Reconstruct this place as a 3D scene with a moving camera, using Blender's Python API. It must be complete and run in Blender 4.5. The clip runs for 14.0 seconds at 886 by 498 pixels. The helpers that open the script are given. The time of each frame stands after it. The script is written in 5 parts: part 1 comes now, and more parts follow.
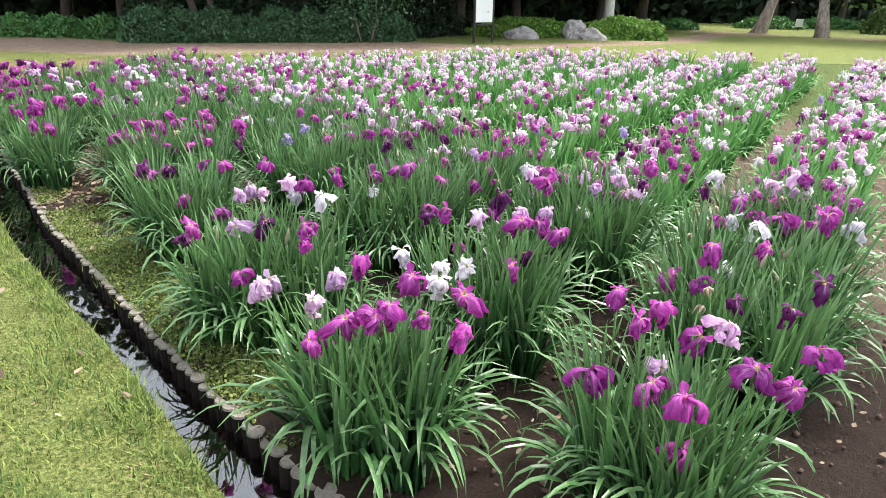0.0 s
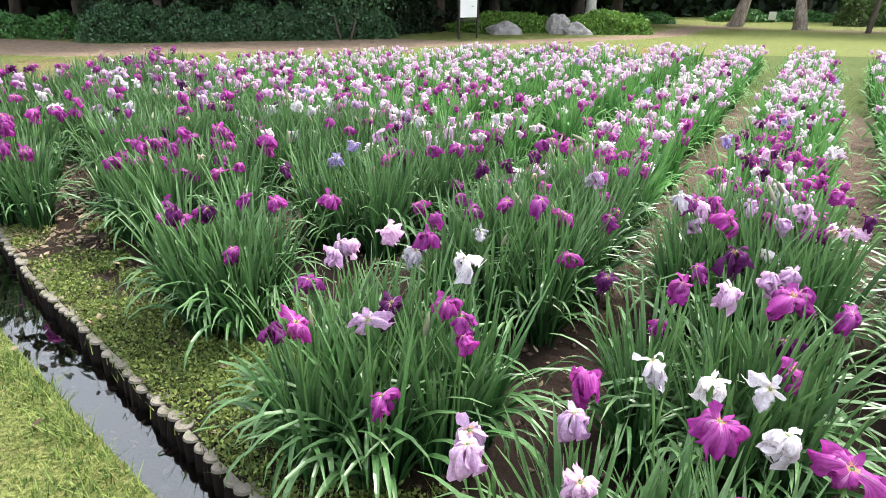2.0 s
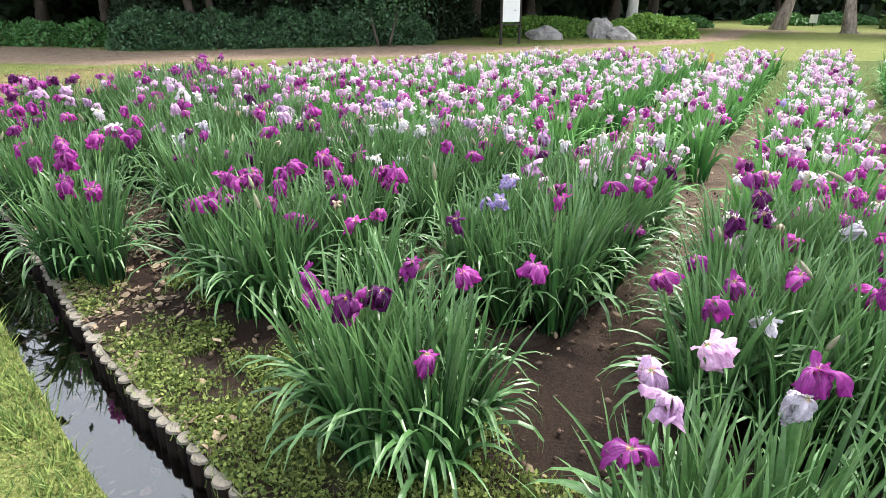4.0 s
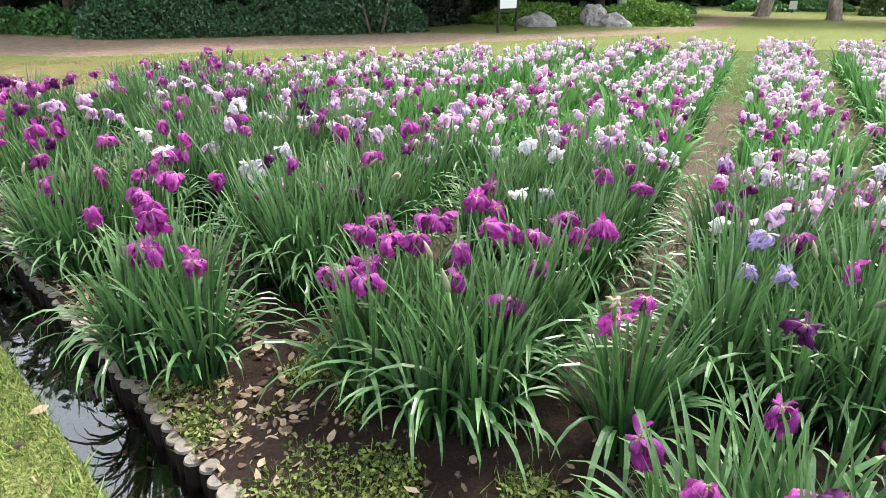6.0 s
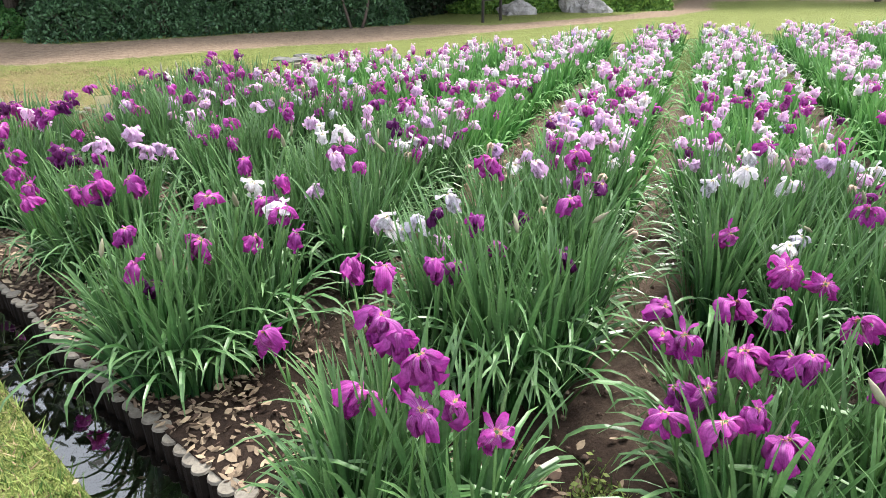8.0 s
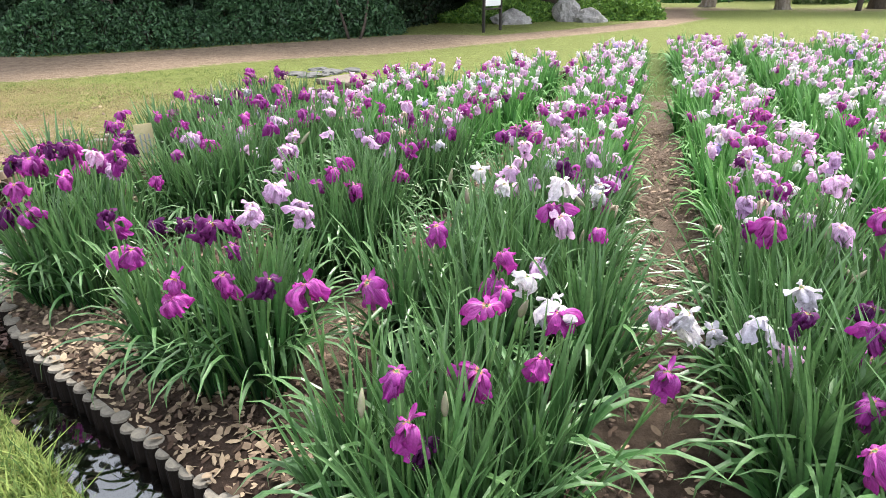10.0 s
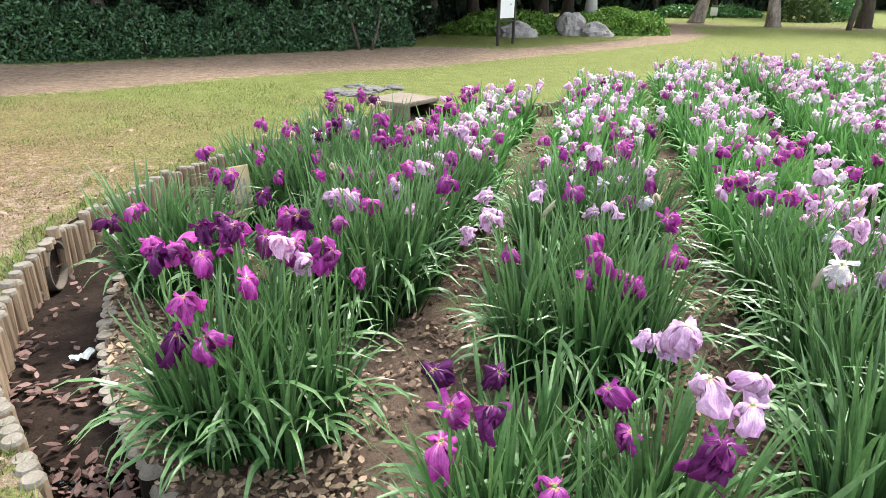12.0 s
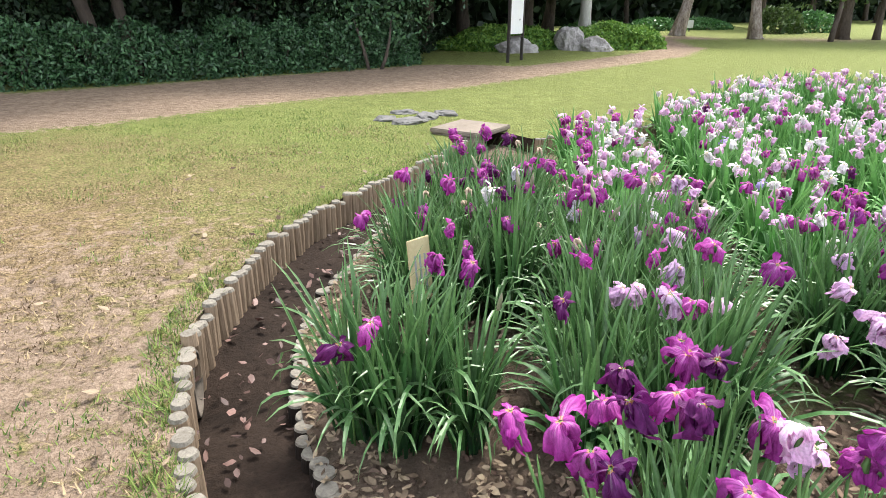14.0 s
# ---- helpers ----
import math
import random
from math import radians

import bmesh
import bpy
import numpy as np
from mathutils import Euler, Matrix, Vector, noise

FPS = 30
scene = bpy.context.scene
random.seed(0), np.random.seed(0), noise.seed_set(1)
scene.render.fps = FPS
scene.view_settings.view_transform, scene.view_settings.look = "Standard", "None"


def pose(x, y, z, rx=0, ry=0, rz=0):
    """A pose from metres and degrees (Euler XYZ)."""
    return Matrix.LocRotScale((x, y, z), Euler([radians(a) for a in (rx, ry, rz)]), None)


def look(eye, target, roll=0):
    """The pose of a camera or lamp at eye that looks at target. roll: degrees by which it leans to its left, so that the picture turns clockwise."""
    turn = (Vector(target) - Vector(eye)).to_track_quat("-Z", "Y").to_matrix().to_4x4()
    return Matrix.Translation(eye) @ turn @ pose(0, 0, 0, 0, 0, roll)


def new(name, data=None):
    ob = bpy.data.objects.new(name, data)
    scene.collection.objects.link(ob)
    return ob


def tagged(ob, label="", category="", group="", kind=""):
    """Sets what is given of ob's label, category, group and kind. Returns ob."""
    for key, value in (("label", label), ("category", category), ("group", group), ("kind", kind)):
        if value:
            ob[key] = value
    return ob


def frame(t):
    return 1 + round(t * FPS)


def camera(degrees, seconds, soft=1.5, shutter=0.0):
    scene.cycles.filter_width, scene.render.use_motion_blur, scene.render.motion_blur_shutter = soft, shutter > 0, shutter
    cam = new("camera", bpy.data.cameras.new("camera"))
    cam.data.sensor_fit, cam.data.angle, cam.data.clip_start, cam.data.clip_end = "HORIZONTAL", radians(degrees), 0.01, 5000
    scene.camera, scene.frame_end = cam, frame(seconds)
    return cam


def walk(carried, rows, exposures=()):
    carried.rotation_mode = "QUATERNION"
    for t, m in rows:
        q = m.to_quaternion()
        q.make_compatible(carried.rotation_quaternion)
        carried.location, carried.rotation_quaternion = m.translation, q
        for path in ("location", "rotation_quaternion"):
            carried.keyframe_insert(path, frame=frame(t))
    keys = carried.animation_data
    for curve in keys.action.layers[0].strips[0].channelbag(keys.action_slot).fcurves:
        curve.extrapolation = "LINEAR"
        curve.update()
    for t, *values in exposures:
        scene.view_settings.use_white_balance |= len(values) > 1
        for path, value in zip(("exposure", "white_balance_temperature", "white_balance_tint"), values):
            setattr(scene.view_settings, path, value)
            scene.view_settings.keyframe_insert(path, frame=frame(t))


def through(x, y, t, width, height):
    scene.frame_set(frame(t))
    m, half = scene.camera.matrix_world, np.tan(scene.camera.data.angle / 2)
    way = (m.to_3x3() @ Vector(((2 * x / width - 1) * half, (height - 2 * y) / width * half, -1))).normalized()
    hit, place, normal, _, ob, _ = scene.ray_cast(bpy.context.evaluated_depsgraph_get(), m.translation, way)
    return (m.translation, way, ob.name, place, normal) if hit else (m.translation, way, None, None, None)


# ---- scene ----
cam = camera(69.1, 14.0, soft=0.5)
PATH = [
    (0, (1.224, -1.235, 1.619), (1.167, 0.625, 0.885), 1.0),
    (0.5, (0.998, -0.945, 1.583), (1.005, 0.916, 0.85), 0.7),
    (1, (0.768, -0.698, 1.562), (0.798, 1.162, 0.825), 0.6),
    (1.5, (0.545, -0.415, 1.55), (0.59, 1.443, 0.813), 0.6),
    (2, (0.322, -0.142, 1.524), (0.375, 1.715, 0.783), 0.6),
    (2.5, (0.147, 0.137, 1.468), (0.207, 1.991, 0.723), 0.9),
    (3, (-0.095, 0.424, 1.448), (-0.056, 2.283, 0.712), 0.6),
    (3.5, (-0.333, 0.669, 1.449), (-0.312, 2.53, 0.715), 0.5),
    (4, (-0.591, 0.952, 1.448), (-0.578, 2.815, 0.722), 0.2),
    (4.2, (-0.701, 1.062, 1.456), (-0.683, 2.928, 0.737), 0.2),
    (6.3, (-1.861, 2.179, 1.479), (-1.72, 4.02, 0.71), 0.3),
    (6.5, (-1.965, 2.27, 1.507), (-1.817, 4.111, 0.741), 0.1),
    (7, (-2.238, 2.553, 1.491), (-2.054, 4.388, 0.715), -0.1),
    (7.5, (-2.552, 2.863, 1.493), (-2.317, 4.687, 0.709), -0.5),
    (8, (-2.821, 3.19, 1.476), (-2.555, 5.006, 0.681), -0.8),
    (8.2, (-2.933, 3.353, 1.487), (-2.651, 5.164, 0.686), -0.8),
    (10.3, (-4.019, 4.564, 1.469), (-3.62, 6.365, 0.697), -0.2),
    (10.5, (-4.103, 4.738, 1.486), (-3.695, 6.537, 0.715), 0.1),
    (11, (-4.389, 5.107, 1.491), (-3.959, 6.906, 0.731), 0.4),
    (11.5, (-4.723, 5.443, 1.467), (-4.256, 7.233, 0.706), 0.9),
    (12, (-5.044, 5.795, 1.479), (-4.536, 7.576, 0.727), 0.9),
    (12.5, (-5.291, 6.119, 1.477), (-4.736, 7.889, 0.729), 0.8),
    (13, (-5.564, 6.509, 1.492), (-4.967, 8.271, 0.759), 0.7),
    (13.5, (-5.861, 6.821, 1.53), (-5.227, 8.574, 0.806), 0.7),
    (14, (-6.151, 7.2, 1.495), (-5.517, 8.965, 0.776), 0.5),
]
walk(cam, [(t, look(eye, target, roll)) for t, eye, target, roll in PATH])

# ---- light ----
world = bpy.data.worlds.new("overcast_sky")
scene.world = world
world.use_nodes = True
wn, wl = world.node_tree.nodes, world.node_tree.links
sky = wn.new("ShaderNodeTexSky")
sky.sky_type, sky.sun_disc = "NISHITA", False
sky.sun_elevation, sky.sun_rotation = radians(57), radians(50)
sky.air_density, sky.dust_density = 1.2, 4.0
haze = wn.new("ShaderNodeMixRGB")
haze.inputs["Fac"].default_value = 0.72
haze.inputs["Color2"].default_value = (10.0, 10.6, 11.6, 1)
wl.new(sky.outputs["Color"], haze.inputs["Color1"])
wl.new(haze.outputs["Color"], wn["Background"].inputs["Color"])
wn["Background"].inputs["Strength"].default_value = 0.1
sun_data = bpy.data.lights.new("sun", "SUN")
sun_data.energy, sun_data.angle, sun_data.color = 3.0, radians(14), (1.0, 0.96, 0.9)
sun = new("sun", sun_data)
sun.matrix_world = look((6, 5, 12), (0, 0, 0))
scene.view_settings.exposure = 1.27


# ---- materials ----
def shader(name, rough=0.7, spec=0.3):
    m = bpy.data.materials.new(name)
    m.use_nodes = True
    b = m.node_tree.nodes["Principled BSDF"]
    b.inputs["Roughness"].default_value = rough
    b.inputs["Specular IOR Level"].default_value = spec
    return m, m.node_tree.nodes, m.node_tree.links, b


def noise_of(n, l, scale, detail=4.0, rough=0.6, space="Object", stretch=None):
    tex = n.new("ShaderNodeTexNoise")
    tex.inputs["Scale"].default_value = scale
    tex.inputs["Detail"].default_value = detail
    tex.inputs["Roughness"].default_value = rough
    if space == "World":
        src = n.new("ShaderNodeNewGeometry").outputs["Position"]
    else:
        src = n.new("ShaderNodeTexCoord").outputs["Object"]
    if stretch:
        mp = n.new("ShaderNodeMapping")
        mp.inputs["Scale"].default_value = stretch
        l.new(src, mp.inputs["Vector"])
        src = mp.outputs["Vector"]
    l.new(src, tex.inputs["Vector"])
    return tex.outputs["Fac"]


def ramp(n, l, fac, stops):
    r = n.new("ShaderNodeValToRGB")
    while len(r.color_ramp.elements) < len(stops):
        r.color_ramp.elements.new(0.5)
    for e, (p, c) in zip(r.color_ramp.elements, stops):
        e.position, e.color = p, (*c, 1)
    l.new(fac, r.inputs["Fac"])
    return r.outputs["Color"]


def blend(n, l, fac, a, b, mode="MIX"):
    mx = n.new("ShaderNodeMixRGB")
    mx.blend_type = mode
    for key, v in (("Fac", fac), ("Color1", a), ("Color2", b)):
        if isinstance(v, (int, float)):
            mx.inputs[key].default_value = v
        elif isinstance(v, tuple):
            mx.inputs[key].default_value = (*v, 1)
        else:
            l.new(v, mx.inputs[key])
    return mx.outputs["Color"]


def calc(n, l, op, a, b):
    mt = n.new("ShaderNodeMath")
    mt.operation = op
    for i, v in enumerate((a, b)):
        if isinstance(v, (int, float)):
            mt.inputs[i].default_value = v
        else:
            l.new(v, mt.inputs[i])
    return mt.outputs[0]


def relief(n, l, b, fac, strength, distance=0.02):
    bp = n.new("ShaderNodeBump")
    bp.inputs["Strength"].default_value, bp.inputs["Distance"].default_value = strength, distance
    l.new(fac, bp.inputs["Height"])
    l.new(bp.outputs["Normal"], b.inputs["Normal"])


def attribute(n, name):
    a = n.new("ShaderNodeAttribute")
    a.attribute_name = name
    return a.outputs["Fac"]


def rough_stuff(name, stops, scale, fine, bump=0.5, rough=0.85, spec=0.2, stretch=None, space="World", distance=0.02):
    """A plain natural surface: colour at two scales of noise, and relief."""
    m, n, l, b = shader(name, rough, spec)
    big = noise_of(n, l, scale, 4, 0.6, space, stretch)
    small = noise_of(n, l, fine, 5, 0.7, space, stretch)
    mixed = calc(n, l, "ADD", calc(n, l, "MULTIPLY", big, 0.5), calc(n, l, "MULTIPLY", small, 0.5))
    l.new(ramp(n, l, mixed, stops), b.inputs["Base Color"])
    relief(n, l, b, small, bump, distance)
    return m


def leafy(name, dark, light, tip=None, rough=0.45, spec=0.4, through=0.25, per="island"):
    """Leaves: a colour between two for each leaf, a little light through the blade."""
    m, n, l, b = shader(name, rough, spec)
    if per == "island":
        rnd = n.new("ShaderNodeNewGeometry").outputs["Random Per Island"]
    else:
        rnd = n.new("ShaderNodeObjectInfo").outputs["Random"]
    col = ramp(n, l, rnd, [(0.0, dark), (1.0, light)])
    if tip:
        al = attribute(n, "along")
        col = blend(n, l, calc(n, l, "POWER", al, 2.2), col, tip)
    grain = noise_of(n, l, 60, 2, 0.5, "World")
    col = blend(n, l, 0.35, col, ramp(n, l, grain, [(0.3, (0.35, 0.35, 0.35)), (0.7, (1.2, 1.2, 1.2))]), "MULTIPLY")
    l.new(col, b.inputs["Base Color"])
    tr = n.new("ShaderNodeBsdfTranslucent")
    l.new(col, tr.inputs["Color"])
    ms = n.new("ShaderNodeMixShader")
    ms.inputs[0].default_value = through
    l.new(b.outputs[0], ms.inputs[1])
    l.new(tr.outputs[0], ms.inputs[2])
    l.new(ms.outputs[0], n["Material Output"].inputs["Surface"])
    return m


def petal(name, edge, mid, vein):
    """Iris petal: colour from throat to edge, veins along it, a yellow mark at the throat."""
    m, n, l, b = shader(name, 0.55, 0.25)
    al, ac = attribute(n, "along"), attribute(n, "across")
    rnd = n.new("ShaderNodeObjectInfo").outputs["Random"]
    col = blend(n, l, al, mid, edge)
    stripes = n.new("ShaderNodeMath")
    stripes.operation = "SINE"
    l.new(calc(n, l, "MULTIPLY", ac, 30.0), stripes.inputs[0])
    fade = calc(n, l, "MULTIPLY", calc(n, l, "GREATER_THAN", stripes.outputs[0], 0.35), calc(n, l, "SUBTRACT", 1.0, al))
    col = blend(n, l, calc(n, l, "MULTIPLY", fade, 0.55), col, vein)
    col = blend(n, l, calc(n, l, "MULTIPLY", calc(n, l, "LESS_THAN", al, 0.09), 0.6), col, (0.75, 0.5, 0.06))
    # Whitish centre stripe: a highlight streak painted along the petal.
    highlight_rib = calc(n, l, "MULTIPLY", calc(n, l, "LESS_THAN", calc(n, l, "ABSOLUTE", ac, 0.0), 0.13), calc(n, l, "SUBTRACT", 0.5, al))
    col = blend(n, l, calc(n, l, "MAXIMUM", highlight_rib, 0.0), col, (0.85, 0.75, 0.8))
    vary = ramp(n, l, rnd, [(0.0, (0.72, 0.7, 0.78)), (1.0, (1.15, 1.12, 1.1))])
    col = blend(n, l, 1.0, col, vary, "MULTIPLY")
    # Contrasty mottling paints bright highlights and dark bits into the petal.
    highlight_mottle = noise_of(n, l, 90, 4, 0.7)
    col = blend(n, l, 0.55, col, ramp(n, l, highlight_mottle, [(0.3, (0.45, 0.42, 0.45)), (0.7, (1.3, 1.3, 1.3))]), "MULTIPLY")
    l.new(col, b.inputs["Base Color"])
    relief(n, l, b, stripes.outputs[0], 0.25, 0.004)
    tr = n.new("ShaderNodeBsdfTranslucent")
    l.new(col, tr.inputs["Color"])
    ms = n.new("ShaderNodeMixShader")
    ms.inputs[0].default_value = 0.35
    l.new(b.outputs[0], ms.inputs[1])
    l.new(tr.outputs[0], ms.inputs[2])
    l.new(ms.outputs[0], n["Material Output"].inputs["Surface"])
    return m


# Dark end holds clump shade; pale tips hold the sky's sheen on arching leaves.
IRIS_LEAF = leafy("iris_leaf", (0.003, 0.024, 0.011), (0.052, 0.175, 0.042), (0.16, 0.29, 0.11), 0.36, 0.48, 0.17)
# Far rows: the same leaf, brighter, without the near copy's painted clump shade.
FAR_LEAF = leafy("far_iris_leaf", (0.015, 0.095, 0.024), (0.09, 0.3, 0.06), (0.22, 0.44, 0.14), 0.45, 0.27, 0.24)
STEM = rough_stuff("iris_stem", [(0.3, (0.06, 0.14, 0.04)), (0.7, (0.14, 0.25, 0.08))], 9, 60, 0.1, 0.5)
BUD = rough_stuff("iris_bud", [(0.3, (0.16, 0.22, 0.09)), (0.7, (0.3, 0.22, 0.2))], 30, 90, 0.2, 0.5)
WILTED = rough_stuff("wilted_petal", [(0.3, (0.32, 0.2, 0.16)), (0.7, (0.72, 0.6, 0.44))], 40, 120, 0.6, 0.8)
PETALS = {
    "magenta": petal("magenta_petal", (0.38, 0.026, 0.3), (0.56, 0.14, 0.48), (0.2, 0.01, 0.15)),
    "plum": petal("plum_petal", (0.11, 0.01, 0.1), (0.18, 0.025, 0.17), (0.07, 0.005, 0.08)),
    "pink": petal("pink_petal", (0.78, 0.48, 0.75), (0.86, 0.7, 0.84), (0.55, 0.2, 0.55)),
    "white": petal("white_petal", (0.82, 0.78, 0.84), (0.84, 0.83, 0.8), (0.75, 0.7, 0.78)),
    "violet": petal("violet_petal", (0.42, 0.32, 0.68), (0.6, 0.52, 0.78), (0.24, 0.14, 0.48)),
}

# Lawn: green turf, straw patches, and bare earth where feet have worn it.
LAWN, n, l, b = shader("lawn_turf", 0.9, 0.15)
patch = noise_of(n, l, 0.55, 5, 0.65, "World")
blades = noise_of(n, l, 48, 4, 0.75, "World")
specks = noise_of(n, l, 9, 5, 0.7, "World")
green = ramp(n, l, blades, [(0.32, (0.05, 0.07, 0.018)), (0.5, (0.165, 0.195, 0.055)), (0.68, (0.34, 0.355, 0.13))])
straw = ramp(n, l, blades, [(0.36, (0.07, 0.045, 0.024)), (0.64, (0.38, 0.28, 0.15))])
earth = ramp(n, l, calc(n, l, "ADD", calc(n, l, "MULTIPLY", specks, 0.5), calc(n, l, "MULTIPLY", blades, 0.5)), [(0.34, (0.12, 0.083, 0.058)), (0.5, (0.28, 0.205, 0.15)), (0.66, (0.43, 0.33, 0.25))])
worn, dry = attribute(n, "worn"), attribute(n, "dry")
dry_at = ramp(n, l, calc(n, l, "ADD", dry, calc(n, l, "SUBTRACT", calc(n, l, "ADD", calc(n, l, "MULTIPLY", patch, 0.6), calc(n, l, "MULTIPLY", specks, 0.6)), 0.62)), [(0.3, (0, 0, 0)), (0.75, (1, 1, 1))])
worn_at = ramp(n, l, calc(n, l, "ADD", worn, calc(n, l, "SUBTRACT", calc(n, l, "MULTIPLY", specks, 1.6), 0.8)), [(0.42, (0, 0, 0)), (0.62, (1, 1, 1))])
col = blend(n, l, dry_at, green, straw)
col = blend(n, l, worn_at, col, earth)
tufts = noise_of(n, l, 3.2, 6, 0.75, "World")
col = blend(n, l, 0.8, col, ramp(n, l, tufts, [(0.32, (0.78, 0.76, 0.72)), (0.68, (1.3, 1.3, 1.28))]), "MULTIPLY")
l.new(col, b.inputs["Base Color"])
relief(n, l, b, blades, 1.0, 0.04)

SOIL, n, l, b = shader("bed_soil", 0.9, 0.2)
clods, crumbs = noise_of(n, l, 3.5, 5, 0.65, "World"), noise_of(n, l, 55, 6, 0.85, "World")
dark_soil = ramp(n, l, crumbs, [(0.3, (0.022, 0.014, 0.01)), (0.7, (0.085, 0.053, 0.038))])
pale_soil = ramp(n, l, crumbs, [(0.3, (0.13, 0.09, 0.065)), (0.7, (0.3, 0.22, 0.165))])
moss = ramp(n, l, crumbs, [(0.3, (0.03, 0.055, 0.014)), (0.7, (0.2, 0.25, 0.07))])
dry_at = ramp(n, l, calc(n, l, "ADD", attribute(n, "dry"), calc(n, l, "SUBTRACT", clods, 0.5)), [(0.35, (0, 0, 0)), (0.7, (1, 1, 1))])
moss_at = ramp(n, l, calc(n, l, "ADD", attribute(n, "moss"), calc(n, l, "SUBTRACT", clods, 0.5)), [(0.4, (0, 0, 0)), (0.6, (1, 1, 1))])
l.new(blend(n, l, moss_at, blend(n, l, dry_at, dark_soil, pale_soil), moss), b.inputs["Base Color"])
relief(n, l, b, calc(n, l, "ADD", calc(n, l, "MULTIPLY", clods, 1.5), crumbs), 1.0, 0.05)

MUD = rough_stuff("channel_mud", [(0.3, (0.009, 0.006, 0.0045)), (0.7, (0.04, 0.027, 0.02))], 3, 30, 0.8, 0.85, 0.12)
WATER, n, l, b = shader("still_water", 0.02, 0.5)
b.inputs["Transmission Weight"].default_value = 1.0
b.inputs["IOR"].default_value = 2.3
b.inputs["Base Color"].default_value = (0.55, 0.48, 0.4, 1)
relief(n, l, b, noise_of(n, l, 3.0, 2, 0.5, "World"), 0.03, 0.02)
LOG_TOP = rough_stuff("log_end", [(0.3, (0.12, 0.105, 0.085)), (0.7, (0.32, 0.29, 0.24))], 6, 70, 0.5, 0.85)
# Near-black log sides: wet wood, with the channel's shade put into the colour.
SHADED_LOG_SIDE = rough_stuff("shaded_log_side", [(0.3, (0.006, 0.005, 0.004)), (0.7, (0.03, 0.022, 0.017))], 6, 40, 0.5, 0.85, stretch=(1, 1, 0.2))
STAKE = rough_stuff("stake_wood", [(0.3, (0.13, 0.09, 0.06)), (0.55, (0.3, 0.22, 0.15)), (0.75, (0.44, 0.35, 0.25))], 5, 30, 0.5, 0.8, stretch=(1, 1, 0.15))
CONCRETE = rough_stuff("concrete", [(0.3, (0.15, 0.12, 0.095)), (0.7, (0.29, 0.245, 0.2))], 4, 50, 0.4, 0.85)
# Darker mix for one culvert wall, the culvert back and the drain pipe.
DARK_CONCRETE = rough_stuff("dark_concrete", [(0.3, (0.07, 0.06, 0.05)), (0.7, (0.18, 0.15, 0.12))], 4, 50, 0.4, 0.8)
FLAT_ROCK = rough_stuff("sunk_stone", [(0.3, (0.06, 0.06, 0.055)), (0.7, (0.24, 0.23, 0.22))], 4, 20, 0.7, 0.85)
ROCK = rough_stuff("garden_rock", [(0.3, (0.16, 0.15, 0.14)), (0.5, (0.33, 0.31, 0.3)), (0.72, (0.55, 0.53, 0.5))], 2.5, 14, 0.8, 0.85)
BARK = rough_stuff("bark", [(0.3, (0.04, 0.032, 0.027)), (0.7, (0.15, 0.12, 0.1))], 4, 22, 0.9, 0.9, stretch=(1, 1, 0.25), distance=0.05)
TRUNK_BARK = rough_stuff("smooth_bark", [(0.3, (0.03, 0.024, 0.02)), (0.7, (0.1, 0.08, 0.066))], 4, 22, 0.7, 0.9, stretch=(1, 1, 0.25), distance=0.03)
PINE_BARK = rough_stuff("pine_bark", [(0.35, (0.13, 0.1, 0.085)), (0.5, (0.36, 0.3, 0.27)), (0.65, (0.58, 0.53, 0.49))], 5, 16, 1.0, 0.9, stretch=(1, 1, 0.4), distance=0.06)
PALE_BARK = rough_stuff("pale_bark", [(0.3, (0.3, 0.28, 0.26)), (0.7, (0.6, 0.58, 0.55))], 3, 16, 0.6, 0.85, stretch=(1, 1, 0.4), distance=0.04)
POST = rough_stuff("dark_post", [(0.3, (0.02, 0.018, 0.016)), (0.7, (0.06, 0.05, 0.045))], 5, 50, 0.2, 0.6)
PANEL = rough_stuff("notice_panel", [(0.3, (0.72, 0.73, 0.74)), (0.7, (0.84, 0.85, 0.86))], 3, 60, 0.05, 0.4)
INK = rough_stuff("grey_print", [(0.3, (0.25, 0.25, 0.27)), (0.7, (0.4, 0.4, 0.42))], 20, 60, 0.0, 0.6)
TAG_BEIGE = rough_stuff("label_board", [(0.3, (0.5, 0.4, 0.22)), (0.7, (0.68, 0.58, 0.36))], 8, 60, 0.2, 0.7)
TAG_ORANGE = rough_stuff("orange_board", [(0.3, (0.7, 0.38, 0.08)), (0.7, (0.85, 0.55, 0.16))], 8, 60, 0.2, 0.7)
PAPER = rough_stuff("crumpled_paper", [(0.3, (0.36, 0.42, 0.42)), (0.7, (0.68, 0.72, 0.71))], 20, 60, 0.3, 0.7)
GRASS = leafy("grass_blade", (0.03, 0.085, 0.012), (0.32, 0.4, 0.11), None, 0.6, 0.25, 0.3)
THATCH = leafy("dry_straw", (0.09, 0.058, 0.034), (0.47, 0.36, 0.21), None, 0.85, 0.15, 0.1)
WEED = leafy("ground_weed", (0.05, 0.09, 0.02), (0.3, 0.36, 0.1), None, 0.6, 0.25, 0.25)
LITTER = leafy("fallen_leaf", (0.07, 0.042, 0.03), (0.44, 0.34, 0.23), None, 0.75, 0.2, 0.1)
BROWN_LITTER = leafy("rotting_leaf", (0.06, 0.034, 0.025), (0.46, 0.33, 0.24), None, 0.8, 0.2, 0.1)
DARK_LITTER = leafy("wet_fallen_leaf", (0.025, 0.012, 0.01), (0.24, 0.14, 0.115), None, 0.55, 0.4, 0.05)
